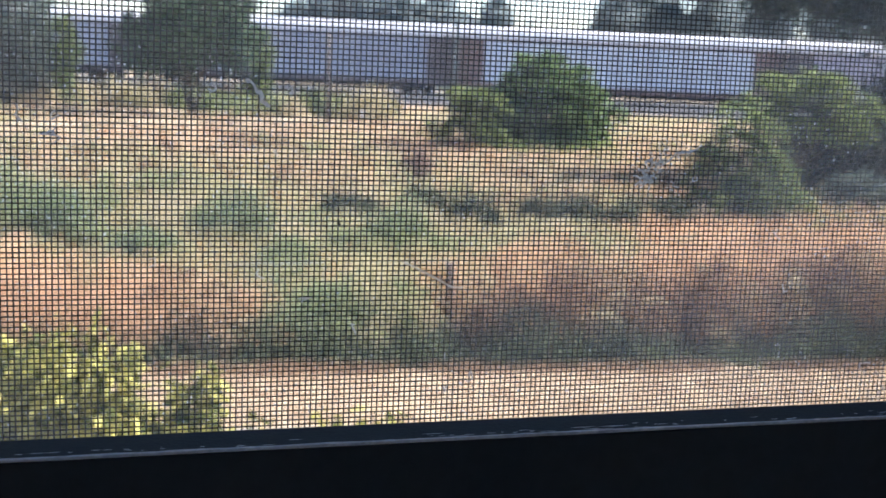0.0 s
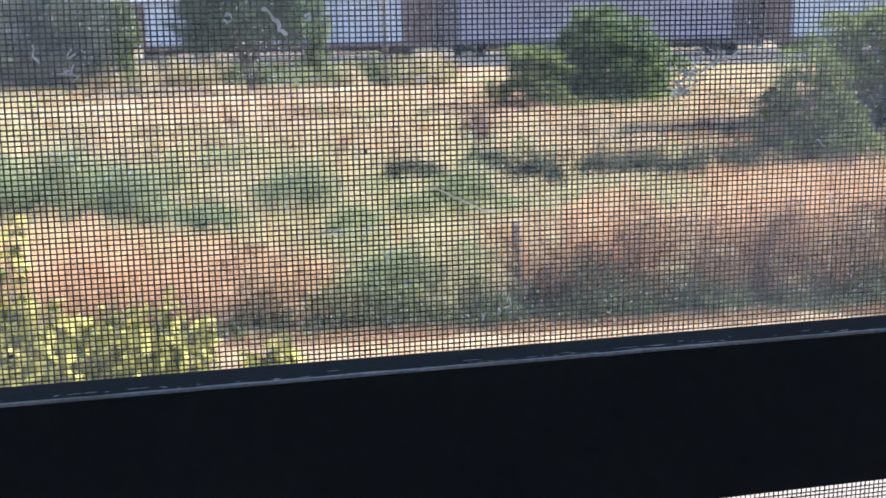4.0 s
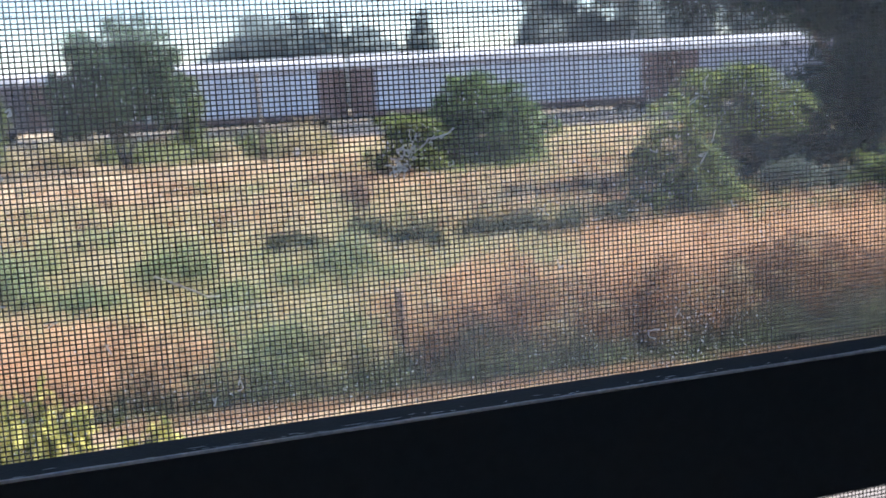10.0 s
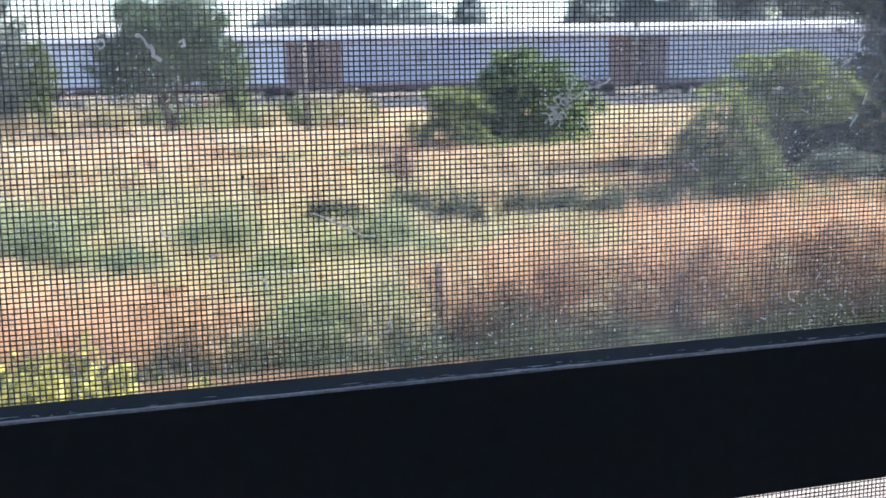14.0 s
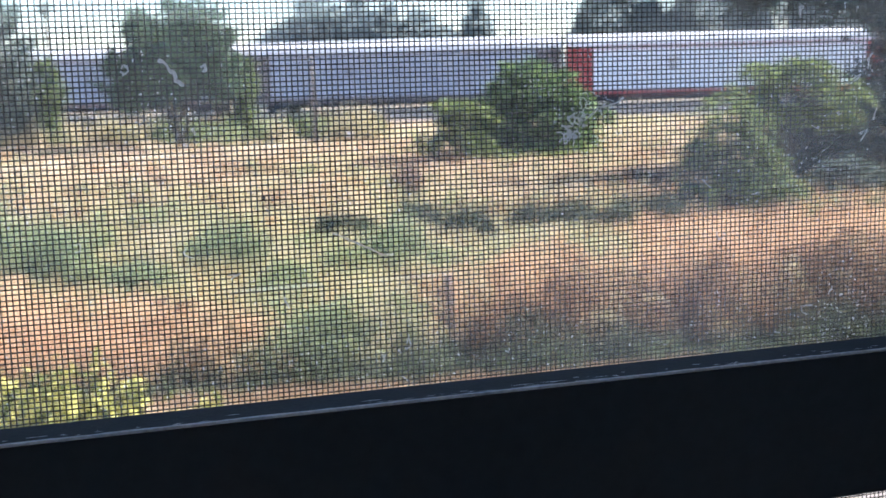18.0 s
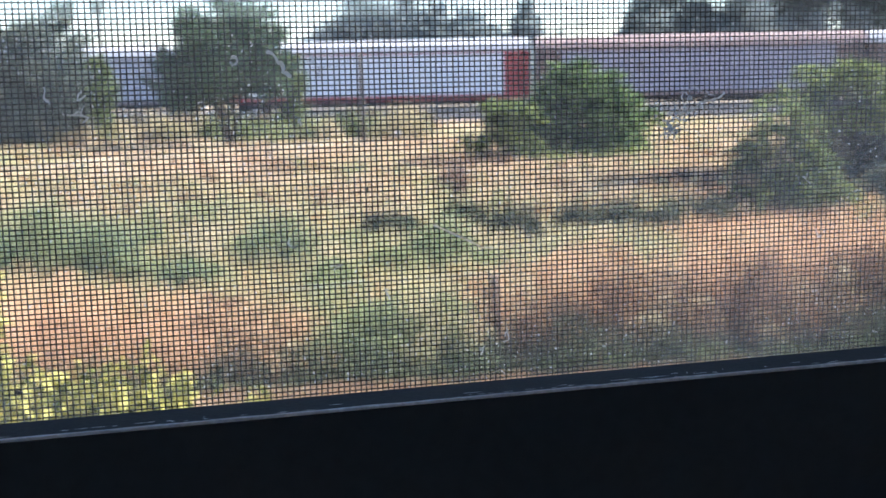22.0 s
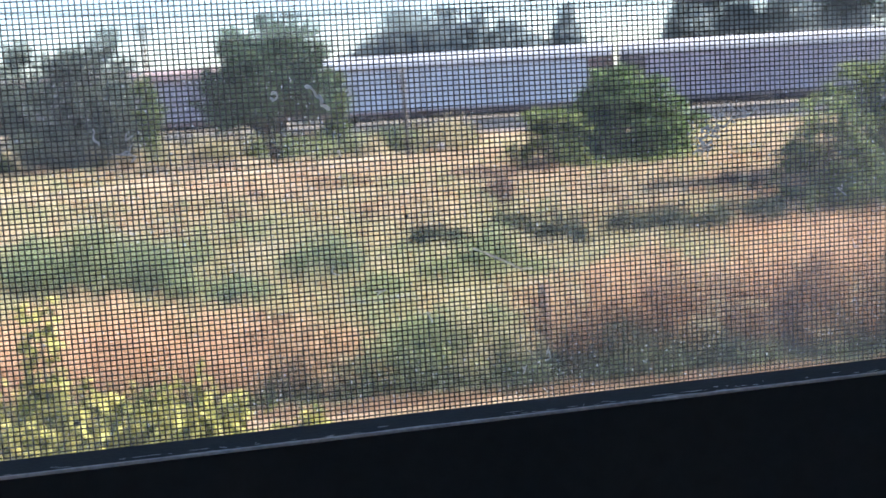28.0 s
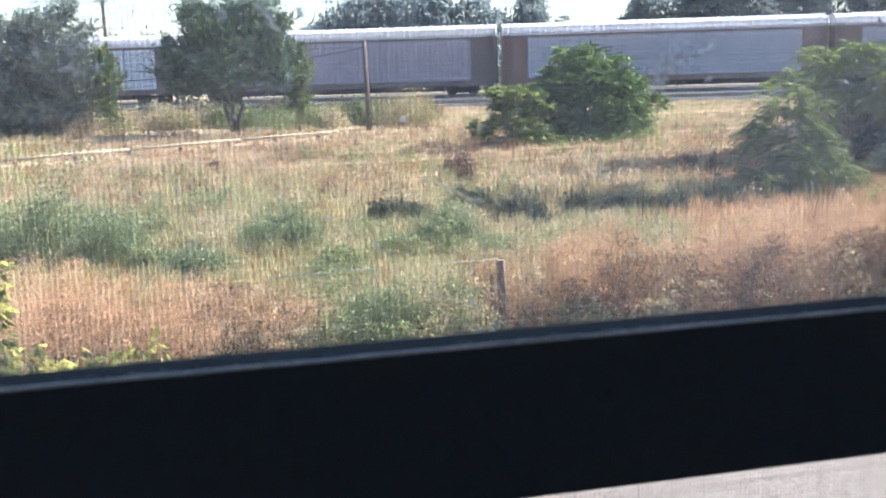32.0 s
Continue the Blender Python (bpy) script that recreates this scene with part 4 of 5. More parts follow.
for x, y, r, h in ((0.8, 53.0, 1.9, 0.6), (-1.2, 52.6, 1.4, 0.6), (3.4, 53.0, 1.4, 0.6)):
    shrub((x, y, 0), r, h, M["leaf_bright"], "low bright green growth at the foot of a bush", 1200, 0.14, "low_growth")

# ------------------------------------------------------------------ fence, pole, cables, pipe
fence = tagged(new("field_fence"), "broken pipe fence with a weathered post in tall brush", "fence")


def pipe(pts, r, material, parent, name="pipe", sides=8):
    bm = bmesh.new()
    tube(bm, pts, r, sides)
    return part(name, bm, material, parent, smooth=True)


pipe([(-4.05, 16.7, 1.24), (-3.3, 16.85, 1.27), (-2.72, 17.0, 1.30), (-2.66, 17.0, 1.27), (-2.65, 17.0, 0.6), (-2.65, 17.0, 0.0)], 0.010, M["galv"], fence, "top_rail")
pipe([(-2.36, 17.1, 0.0), (-2.36, 17.1, 1.25), (-2.33, 17.1, 1.29), (-0.86, 17.6, 1.31)], 0.006, M["galv"], fence, "top_rail")
bm = bmesh.new()
for j, (dx, w, h) in enumerate(((0, 0.085, 1.26), (-0.13, 0.035, 1.05))):
    tube(bm, [(-0.83 + dx, 17.75, 0), (-0.82 + dx, 17.75, h * 0.5), (-0.84 + dx * 1.1, 17.75, h)], [w * 1.1, w, w * 0.85], 7)
part("post", bm, M["oldwood"], fence)

pole = tagged(new("utility_pole"), "thin weathered wooden utility pole standing in dry grass", "utility pole")
bm = bmesh.new()
tube(bm, [(-10.07, 64.5, 0), (-10.1, 64.5, 2.5), (-10.15, 64.5, 4.95)], [0.15, 0.13, 0.11], 10)
part("shaft", bm, M["polewood"], pole, smooth=True)
pipe([(-10.15, 64.42, 4.7), (-10.15, 64.25, 4.72)], 0.03, M["galv"], pole, "hook")


def cable(pts, r, label, n=40):
    """A hanging cable through a few points, smoothly."""
    q = np.array(pts, float)
    xs = np.linspace(q[0, 0], q[-1, 0], n)
    co = np.polyfit(q[:, 0], q[:, 2], 2)
    ys = np.interp(xs, q[:, 0], q[:, 1])
    bm = bmesh.new()
    tube(bm, [(x, y, float(np.polyval(co, x))) for x, y in zip(xs, ys)], r, 6)
    return tagged(part("overhead_cable", bm, M["wire"]), label, "cable")


cable([(-52, 60, 11.0), (-30.5, 60, 9.18), (-21.4, 60, 8.15), (-8.8, 60, 7.56), (1.8, 60, 7.36), (9.6, 60, 7.33), (45, 60, 8.2)], 0.045, "thick black overhead cable sagging across the sky")
cable([(-52, 61, 12.2), (-21.3, 61, 9.8), (-7.3, 61, 9.16), (4.0, 61, 8.85), (45, 61, 9.6)], 0.028, "thin black overhead cable sagging across the sky")
cable([(-52, 61.5, 10.6), (-21.3, 61.5, 8.9), (4.0, 61.5, 8.2), (45, 61.5, 9.0)], 0.012, "faint thin overhead wire across the sky")
cable([(-40, 58, 4.5), (-31, 60, 3.56), (-23.3, 61, 3.14), (-14.5, 63, 3.75), (-10.15, 64.4, 4.72)], 0.022, "grey service cable hanging from the wooden pole")

for x, z in ((-52.2, 13.2), (45.2, 10.6)):
    o = tagged(new("utility_pole"), "tall wooden utility pole carrying the overhead cables", "utility pole")
    bm = bmesh.new()
    tube(bm, [(x, 60.6, 0), (x, 60.6, z * 0.5), (x, 60.6, z)], [0.2, 0.17, 0.14], 10)
    part("shaft", bm, M["polewood"], o, smooth=True)
    part("crossarm", boxm(x - 0.3, x + 0.3, 59.4, 62.0, z - 0.9, z - 0.75, 0.01), M["polewood"], o)

beam = tagged(new("pipe_barrier"), "long low pale pipe barrier lying across the dry field", "barrier")
a, b = Vector((-27.0, 43.2, 0.38)), Vector((-11.0, 60.2, 0.38))
for j in range(4):
    s, e = a.lerp(b, j / 4), a.lerp(b, (j + 1) / 4 - 0.0008)
    pipe([s, s.lerp(e, 0.5) + Vector((0, 0, 0.02)), e], 0.075, M["pipe"], beam, "pipe_length", 10)
for j in range(9):
    c = a.lerp(b, (j + 0.5) / 9)
    part("support", box(bmesh.new(), c.x - 0.1, c.x + 0.1, c.y - 0.1, c.y + 0.1, 0, c.z - 0.08, 0.01), M["oldwood"], beam)
sign = tagged(new("white_box"), "small white box on a stake among dry grass", "marker")
part("box", boxm(-8.5, -8.2, 65.4, 65.6, 0.44, 0.74, 0.02), M["roof"], sign)
part("stake", boxm(-8.38, -8.32, 65.47, 65.53, 0.0, 0.44), M["oldwood"], sign)

# ------------------------------------------------------------------ yellow-green plants below the window


def leaf_mesh():
    bm = bmesh.new()
    prof = [(0.0, 0.012), (0.22, 0.30), (0.5, 0.36), (0.78, 0.2), (1.0, 0.0)]
    l, c, r = [], [], []
    for x, w in prof:
        z = -0.35 * x * x
        c.append(bm.verts.new((x, 0, z)))
        if w > 0.005:
            l.append(bm.verts.new((x, w, z + 0.25 * w)))
            r.append(bm.verts.new((x, -w, z + 0.25 * w)))
    for i in range(3):
        bm.faces.new((c[i], c[i + 1], l[i + 1], l[i]))
        bm.faces.new((c[i], r[i], r[i + 1], c[i + 1]))
    bm.faces.new((c[3], c[4], l[3]))
    bm.faces.new((c[3], r[3], c[4]))
    return bm


LEAF = part("leaf_blank", leaf_mesh(), M["leaf_yellow"])
LEAF_DATA = LEAF.data
bpy.data.objects.remove(LEAF)


def hanging(c, az, size):
    """Drooping pointed leaves, folded along the middle, that hang outwards from the points."""
    n = len(c)
    out = np.stack([np.cos(az), np.sin(az), 0 * az], 1)
    a = out * rng.uniform(0.3, 1.0, (n, 1)) + np.array([0, 0, -1.0]) * rng.uniform(0.1, 1.1, (n, 1)) + rng.normal(0, 0.35, (n, 3))
    a /= np.linalg.norm(a, axis=1)[:, None]
    b = np.cross(a, rng.normal(0, 0.5, (n, 3)) + [0, 0, 1])
    b /= np.linalg.norm(b, axis=1)[:, None]
    f = np.cross(a, b)
    s = size * rng.uniform(0.6, 1.25, (n, 1))
    v = np.stack([c, c + a * s * 0.4 + b * s * 0.27 + f * s * 0.06, c + a * s, c + a * s * 0.4 - b * s * 0.27 + f * s * 0.06, c + a * s * 0.45], 1).reshape(-1, 3)
    i = np.arange(n)[:, None] * 5
    return v, np.concatenate([i + [0, 4, 1], i + [1, 4, 2], i + [0, 3, 4], i + [3, 2, 4]])


def plant(x, y, h, spread, stems, count, label):
    """A tall broad-leaved plant: stems, and drooping leaves up them."""
    top = tagged(new("broadleaf_plant"), label, "plant", "plants below the window")
    top.location = (x, y, 0)
    for s in range(stems):
        a = rng.uniform(0, 2 * np.pi)
        r = spread * rng.uniform(0.2, 1.0)
        hh = h * rng.uniform(0.78, 1.0) if s else h
        tip = Vector((math.cos(a) * r, math.sin(a) * r * 0.7, hh)) if s else Vector((0, 0, hh))
        foot = Vector((tip.x * 0.3, tip.y * 0.3, 0))
        mid = foot.lerp(tip, 0.6) + Vector((0.03, 0, 0.1))
        bm = bmesh.new()
        tube(bm, [foot, mid, tip], [0.018, 0.012, 0.005], 6)
        part("stem", bm, M["leaf_dusty_haze"], top)
        for k in range(count):
            f = 1 - 0.62 * (k / count) ** 1.1
            pos = foot.lerp(mid, f / 0.6) if f < 0.6 else mid.lerp(tip, (f - 0.6) / 0.4)
            sz = rng.uniform(0.05, 0.085) * (0.75 + 0.25 * min(1, k / 5))
            o = new("leaf", LEAF_DATA)
            o.parent = top
            o.matrix_basis = Matrix.LocRotScale(pos, Euler((rng.normal(0, 0.5), rng.uniform(0.0, 1.3), k * 2.4 + rng.normal(0, 0.3))), (sz, sz * rng.uniform(0.75, 1.1), sz))
    n = 165 * stems
    az = rng.uniform(0, 2 * np.pi, n)
    rr = spread * 1.2 * np.sqrt(rng.uniform(0, 1, n)) + 0.03
    lump = np.array([noise.noise((x * 3 + math.cos(a) * q * 8, y * 3 + math.sin(a) * q * 8, 0.5)) for a, q in zip(az, rr)])
    pts = np.stack([np.cos(az) * rr, np.sin(az) * rr * 0.8, h - 0.06 + 0.26 * lump - 0.8 * rng.uniform(0, 1, n) ** 1.3], 1)
    raw("foliage", *hanging(pts, az, 0.105), M["leaf_yellow"], top)["kind"] = "stuff"
    return top


PL = "tall yellow-green broad-leaved plant with drooping leaves"
PS = 7.0 / 8.0
for x, z, sp, st, ct in ((-4.6, 2.3, 0.3, 5, 10), (-3.55, 2.2, 0.35, 5, 10), (-2.95, 2.25, 0.3, 5, 10), (-2.3, 1.75, 0.3, 4, 9), (-1.5, 1.6, 0.3, 4, 9), (-4.35, 2.35, 0.35, 5, 13), (-4.14, 3.1, 0.05, 1, 12), (-3.75, 2.42, 0.3, 5, 13), (-3.35, 2.36, 0.3, 5, 12), (-2.86, 2.56, 0.26, 6, 13), (-2.5, 2.0, 0.3, 4, 11),
                         (-2.14, 2.36, 0.10, 3, 12), (-1.7, 2.0, 0.22, 4, 11), (-1.3, 1.85, 0.2, 4, 10), (-0.86, 2.1, 0.16, 3, 11), (-3.9, 2.0, 0.5, 5, 12), (-3.1, 1.95, 0.45, 5, 12)):
    plant(x * PS, 8.0 * PS + rng.normal(0, 0.15), EYE - (EYE - z) * PS - (0.09 if sp > 0.06 else 0.02), sp, st, ct, PL)

# ------------------------------------------------------------------ the passing car
car = tagged(new("white_car"), "silver-white saloon car driving past on the road", "car")


def loft(stations, name, material, parent, smooth=True):
    """Body skin from cross-sections: x, half width, bottom, shoulder, top, width at the top."""
    bm = bmesh.new()
    rings = []
    for x, w, z0, z1, z2, wt in stations:
        ring = [(x, -w * 0.92, z0), (x, -w, z0 + 0.12), (x, -w, z1 - 0.1), (x, -w * 0.96, z1), (x, -wt, z2), (x, wt, z2), (x, w * 0.96, z1), (x, w, z1 - 0.1), (x, w, z0 + 0.12), (x, w * 0.92, z0)]
        rings.append([bm.verts.new(p) for p in ring])
    for q, s in zip(rings, rings[1:]):
        for k in range(10):
            bm.faces.new((q[k], q[(k + 1) % 10], s[(k + 1) % 10], s[k]))
    bm.faces.new(rings[0][::-1])
    bm.faces.new(rings[-1])
    bmesh.ops.recalc_face_normals(bm, faces=bm.faces)
    ob = part(name, bm, material, parent, smooth=smooth)
    sub = ob.modifiers.new("smooth", 'SUBSURF')
    sub.levels = sub.render_levels = 2
    return ob


loft([(-2.25, 0.70, 0.35, 0.80, 0.86, 0.6), (-2.15, 0.84, 0.25, 0.93, 0.98, 0.7), (-1.5, 0.89, 0.2, 0.97, 1.0, 0.72), (-0.4, 0.90, 0.2, 0.95, 0.97, 0.74), (0.9, 0.90, 0.2, 0.93, 0.96, 0.74),
      (1.5, 0.88, 0.2, 0.85, 0.90, 0.7), (2.0, 0.82, 0.25, 0.74, 0.80, 0.64), (2.25, 0.66, 0.3, 0.62, 0.68, 0.5)], "body", M["car_paint"], car)


def cabin(stations):
    """Roof skin: x, half width at the base, height of the roof, half width of the roof."""
    bm = bmesh.new()
    rings = []
    for x, w, z, wt in stations:
        k = max(0.0, min(1.0, (z - 0.95) / 0.4))
        half = [(w, 0.88), (w * 0.99, 0.94 + 0.06 * k), (wt * 1.06, z - 0.055 * k), (wt * 0.93, z - 0.02 * k), (wt * 0.6, z + 0.005), (wt * 0.2, z + 0.012)]
        rings.append([bm.verts.new((x, -y, h)) for y, h in half] + [bm.verts.new((x, y, h)) for y, h in half[::-1]])
    n = len(rings[0])
    for q, s in zip(rings, rings[1:]):
        for k in range(n - 1):
            bm.faces.new((q[k], s[k], s[k + 1], q[k + 1]))
    bmesh.ops.recalc_face_normals(bm, faces=bm.faces)
    return part("cabin", bm, M["car_paint"], car, smooth=True)


cabin([(-2.05, 0.66, 0.94, 0.58), (-1.85, 0.70, 1.04, 0.52), (-1.6, 0.71, 1.14, 0.48), (-1.3, 0.72, 1.24, 0.45), (-0.95, 0.72, 1.32, 0.44), (-0.55, 0.72, 1.365, 0.44), (-0.1, 0.72, 1.355, 0.44),
       (0.2, 0.72, 1.325, 0.44), (0.5, 0.72, 1.26, 0.45), (0.85, 0.72, 1.15, 0.48), (1.2, 0.72, 1.03, 0.54), (1.55, 0.70, 0.92, 0.62)])


def quad(name, pts, material, parent):
    bm = bmesh.new()
    v = [bm.verts.new(p) for p in pts]
    f = bm.faces.new(v)
    f.normal_update()
    r = bmesh.ops.extrude_face_region(bm, geom=[f])
    for k in [g for g in r["geom"] if isinstance(g, bmesh.types.BMVert)]:
        k.co += f.normal * 0.012
    return part(name, bm, material, parent)


for s in (-1, 1):
    quad("side_window", [(-1.55, s * 0.735, 1.03), (-0.42, s * 0.735, 1.03), (-0.42, s * 0.505, 1.325), (-0.8, s * 0.51, 1.30), (-1.15, s * 0.545, 1.235)][::s], M["car_glass"], car)
    quad("side_window", [(-0.37, s * 0.735, 1.03), (1.22, s * 0.735, 1.0), (0.8, s * 0.59, 1.125), (0.5, s * 0.525, 1.215), (0.15, s * 0.51, 1.29), (-0.37, s * 0.505, 1.325)][::s], M["car_glass"], car)
    part("door_mirror", box(bmesh.new(), 0.62, 0.78, min(s * 0.92, s * 1.04), max(s * 0.92, s * 1.04), 0.96, 1.08, 0.03), M["car_paint"], car)
    part("taillight", box(bmesh.new(), -2.24, -2.05, min(s * 0.55, s * 0.82), max(s * 0.55, s * 0.82), 0.72, 0.86, 0.03), M["redlens"], car)
    part("headlight", box(bmesh.new(), 1.95, 2.2, min(s * 0.45, s * 0.74), max(s * 0.45, s * 0.74), 0.55, 0.68, 0.03), M["clearlens"], car)
    for x in (-1.35, 1.4):
        bm = bmesh.new()
        tube(bm, [(x, s * 0.70, 0.32), (x, s * 0.74, 0.32), (x, s * 0.88, 0.32), (x, s * 0.91, 0.32)], [0.29, 0.32, 0.32, 0.28], 22)
        w = part("wheel", bm, M["rubber"], car)
        bm = bmesh.new()
        tube(bm, [(x, s * 0.905, 0.32), (x, s * 0.918, 0.32)], [0.21, 0.19], 18)
        part("rim", bm, M["rim"], w)
quad("rear_window", [(-1.90, -0.38, 1.03), (-1.90, 0.38, 1.03), (-1.55, 0.34, 1.165), (-1.55, -0.34, 1.165)], M["car_glass"], car)
quad("windscreen", [(1.45, 0.42, 0.965), (1.45, -0.42, 0.965), (0.62, -0.34, 1.24), (0.62, 0.34, 1.24)], M["car_glass"], car)

# ------------------------------------------------------------------ window, screen and room
PSI, DIST, RAIL_Z = 19.23, 0.33, EYE - 0.0973
ca, sa = math.cos(radians(PSI)), math.sin(radians(PSI))
WIN = Matrix(((ca, -sa, 0, -sa * DIST * ca), (sa, ca, 0, ca * DIST * ca), (0, 0, 1, RAIL_Z), (0, 0, 0, 1)))
U0, U1, Z0, Z1 = -0.42, 0.52, -0.46, 0.72        # the opening


def at_window(ob):
    ob.matrix_basis = WIN
    return ob


win = tagged(at_window(new("window_1")), "dark anodised aluminium sash window with an insect screen", "window", kind="structure")
# horizontal rail
part("rail_face", boxm(U0, U1, 0.0002, 0.0008, -0.0475, -0.0008), M["railface"], win)
part("rail", boxm(U0, U1, 0.0008, 0.0165, -0.0475, -0.0002), M["alu"], win)
bm = bmesh.new()
n = 260
va, vb, vc = [], [], []
for i in range(n + 1):
    u = U0 + (U1 - U0) * i / n
    j = 0.00016 * noise.noise((u * 55, 1, 0)) + 0.00014 * max(0, noise.noise((u * 18, 4, 0))) * 2.2
    va.append(bm.verts.new((u, 0.0004, -0.0006)))
    vb.append(bm.verts.new((u, 0.0004, 0.0002)))
    vc.append(bm.verts.new((u, 0.0013 + abs(j) * 5, 0.0002)))
for i in range(n):
    bm.faces.new((va[i], va[i + 1], vb[i + 1], vb[i]))
    bm.faces.new((vb[i], vb[i + 1], vc[i + 1], vc[i]))
part("worn_edge", bm, M["alu_bare"], win, "worn bare metal edge")
# scuffs along the top of the rail
bm = bmesh.new()
for i in range(110):
    u = rng.uniform(-0.1, 0.36)
    v0 = 0.0016 + abs(rng.normal(0, 0.0022))
    l = rng.uniform(0.0005, 0.005) * (2.2 if i % 9 == 0 else 1.0)
    v = [bm.verts.new((u + l * a, v0 + 0.0002 * b * math.sin(a * 3.1), 0.0001)) for a, b in ((0, 0), (0.3, -1), (0.7, -1), (1, 0), (0.7, 1), (0.3, 1))]
    bm.faces.new(v)
part("scuffs", bm, M["alu_bare"], win)["kind"] = "stuff"
for nm, b in (("frame_side", (U0 - 0.045, U0, -0.02, 0.04, Z0, Z1)), ("frame_side", (U1, U1 + 0.045, -0.02, 0.04, Z0, Z1)),
              ("frame_head", (U0 - 0.045, U1 + 0.045, -0.02, 0.04, Z1, Z1 + 0.045)), ("frame_sill", (U0 - 0.045, U1 + 0.045, -0.05, 0.04, Z0 - 0.045, Z0))):
    part(nm, boxm(*b, 0.003), M["alu"], win)
pane = part("pane", boxm(U0, U1, 0.0172, 0.0190, -0.012, Z1), M["glass"], win, "dusty clear glass")
pane.visible_shadow = False

# the insect screen: strands both ways, slightly uneven
screen = tagged(at_window(new("insect_screen")), "dark fibreglass insect screen with lint stuck in it", "window screen")
SN, PU, PV, RAD = 0.0235, 0.00165, 0.00146, 0.000226


def strands(along_u):
    lo, hi = (Z0, Z1) if along_u else (U0, U1)
    a0, a1 = (U0, U1) if along_u else (Z0, Z1)
    step = PV if along_u else PU
    c = np.arange(lo + step, hi, step)
    n, seg = len(c), 18
    t = np.linspace(0, 1, seg + 1)
    a = a0 + (a1 - a0) * t
    ph, fr = rng.uniform(0, 6.28, (n, 1)), rng.uniform(25, 60, (n, 1))
    wob = 0.00006 * np.sin(a[None, :] * fr + ph) + rng.normal(0, 0.00003, (n, seg + 1)) + rng.normal(0, 0.00003, (n, 1))
    x = c[:, None] + wob
    depth = SN + (0.0001 if along_u else -0.0001) + 0 * x
    A = np.broadcast_to(a, x.shape)
    rad = RAD * rng.uniform(0.92, 1.1, (n, 1))
    ring = []
    for dx, dn in ((-1, -0.6), (1, -0.6), (0, 1)):
        px, pn = x + dx * rad * 0.9, depth + dn * rad * 0.7
        ring.append(np.stack([A, pn, px] if along_u else [px, pn, A], -1))
    v = np.stack(ring, 2).reshape(-1, 3)
    k = np.arange(n * (seg + 1)).reshape(n, seg + 1)[:, :-1].reshape(-1, 1) * 3
    tri = []
    for j in range(3):
        j2 = (j + 1) % 3
        tri += [np.concatenate([k + j, k + j2, k + 3 + j2], 1), np.concatenate([k + j, k + 3 + j2, k + 3 + j], 1)]
    return v, np.concatenate(tri)


raw("screen_warp", *strands(False), M["mesh"], screen)["kind"] = "stuff"
raw("screen_weft", *strands(True), M["mesh"], screen)["kind"] = "stuff"


def fluff(u, z, pts, r, material=None, label="curl of pale lint caught in the screen"):
    """A thread of lint on the screen, through a few points."""
    bm = bmesh.new()
    line = [Vector((u + a, SN - 0.0006 + 0.0002 * math.sin(i * 2.1), z + b)) for i, (a, b) in enumerate(pts)]
    fine = []
    for s, e in zip(line, line[1:]):
        for f in (0, 0.33, 0.66):
            fine.append(s.lerp(e, f) + Vector((rng.normal(0, 0.00012), 0, rng.normal(0, 0.00012))))
    fine.append(line[-1])
    rr = [r * (0.5 + 0.7 * rng.uniform()) for _ in fine]
    rows_ = []
    for k, p in enumerate(fine):
        d = fine[min(k + 1, len(fine) - 1)] - fine[max(k - 1, 0)]
        w = Vector((-d.z, 0, d.x)).normalized() * rr[k] * 1.25
        rows_.append((bm.verts.new(p - w), bm.verts.new(p + Vector((0, -0.4 * rr[k], 0))), bm.verts.new(p + w)))
    for q, s in zip(rows_, rows_[1:]):
        bm.faces.new((q[0], q[1], s[1], s[0]))
        bm.faces.new((q[1], q[2], s[2], s[1]))
    o = part("lint", bm, material or M["lint"])
    return at_window(tagged(o, label, "lint", "lint on the screen"))


RZ = 0.0973    # lint heights below are from the eye's level
fluff(0.0235, RZ - 0.0003, [(0, 0), (0.0016, -0.0004), (0.003, -0.0026), (0.0042, -0.0034), (0.0046, -0.0056), (0.0066, -0.0068)], 0.0005)
fluff(0.0135, RZ - 0.0022, [(0, 0), (0.0009, 0.0009), (0.0018, 0.0003), (0.0017, -0.001), (0.0006, -0.0015), (-0.0002, -0.0006)], 0.00028)
fluff(0.0350, RZ - 0.0025, [(0, 0), (0.001, 0.0008), (0.0015, -0.0006), (0.0004, -0.0012)], 0.0003)
fluff(0.0700, RZ - 0.0507, [(0, 0), (0.005, -0.0028), (0.009, -0.0045), (0.0145, -0.0078), (0.018, -0.008)], 0.00025, M["grime"], "thin pale straw caught in the screen")
TUFT = "tangled tuft of pale lint caught in the screen"
fluff(0.1541, RZ - 0.0178, [(-0.003, -0.0028), (0, 0), (0.003, 0.0004), (0.0062, 0.0012), (0.0085, 0.0028)], 0.00026, label=TUFT)
for k in range(34):
    a, b = rng.normal(-0.001, 0.0045), rng.normal(-0.0005, 0.0035)
    if k > 14:
        a, b = rng.normal(-0.0085, 0.0024), rng.normal(-0.0062, 0.0022)
    turn, bend, pts = rng.uniform(0, 6.28), rng.normal(0, 0.8), []
    for _ in range(7):
        pts.append((a, b))
        turn += bend + rng.normal(0, 0.7)
        a, b = a + 0.0007 * math.cos(turn), b + 0.0007 * math.sin(turn)
    fluff(0.1541, RZ - 0.0178, pts, rng.uniform(0.00006, 0.00013) if k <= 14 else rng.uniform(0.00014, 0.00034), M["film"] if k > 14 or k % 3 == 0 else None, TUFT)
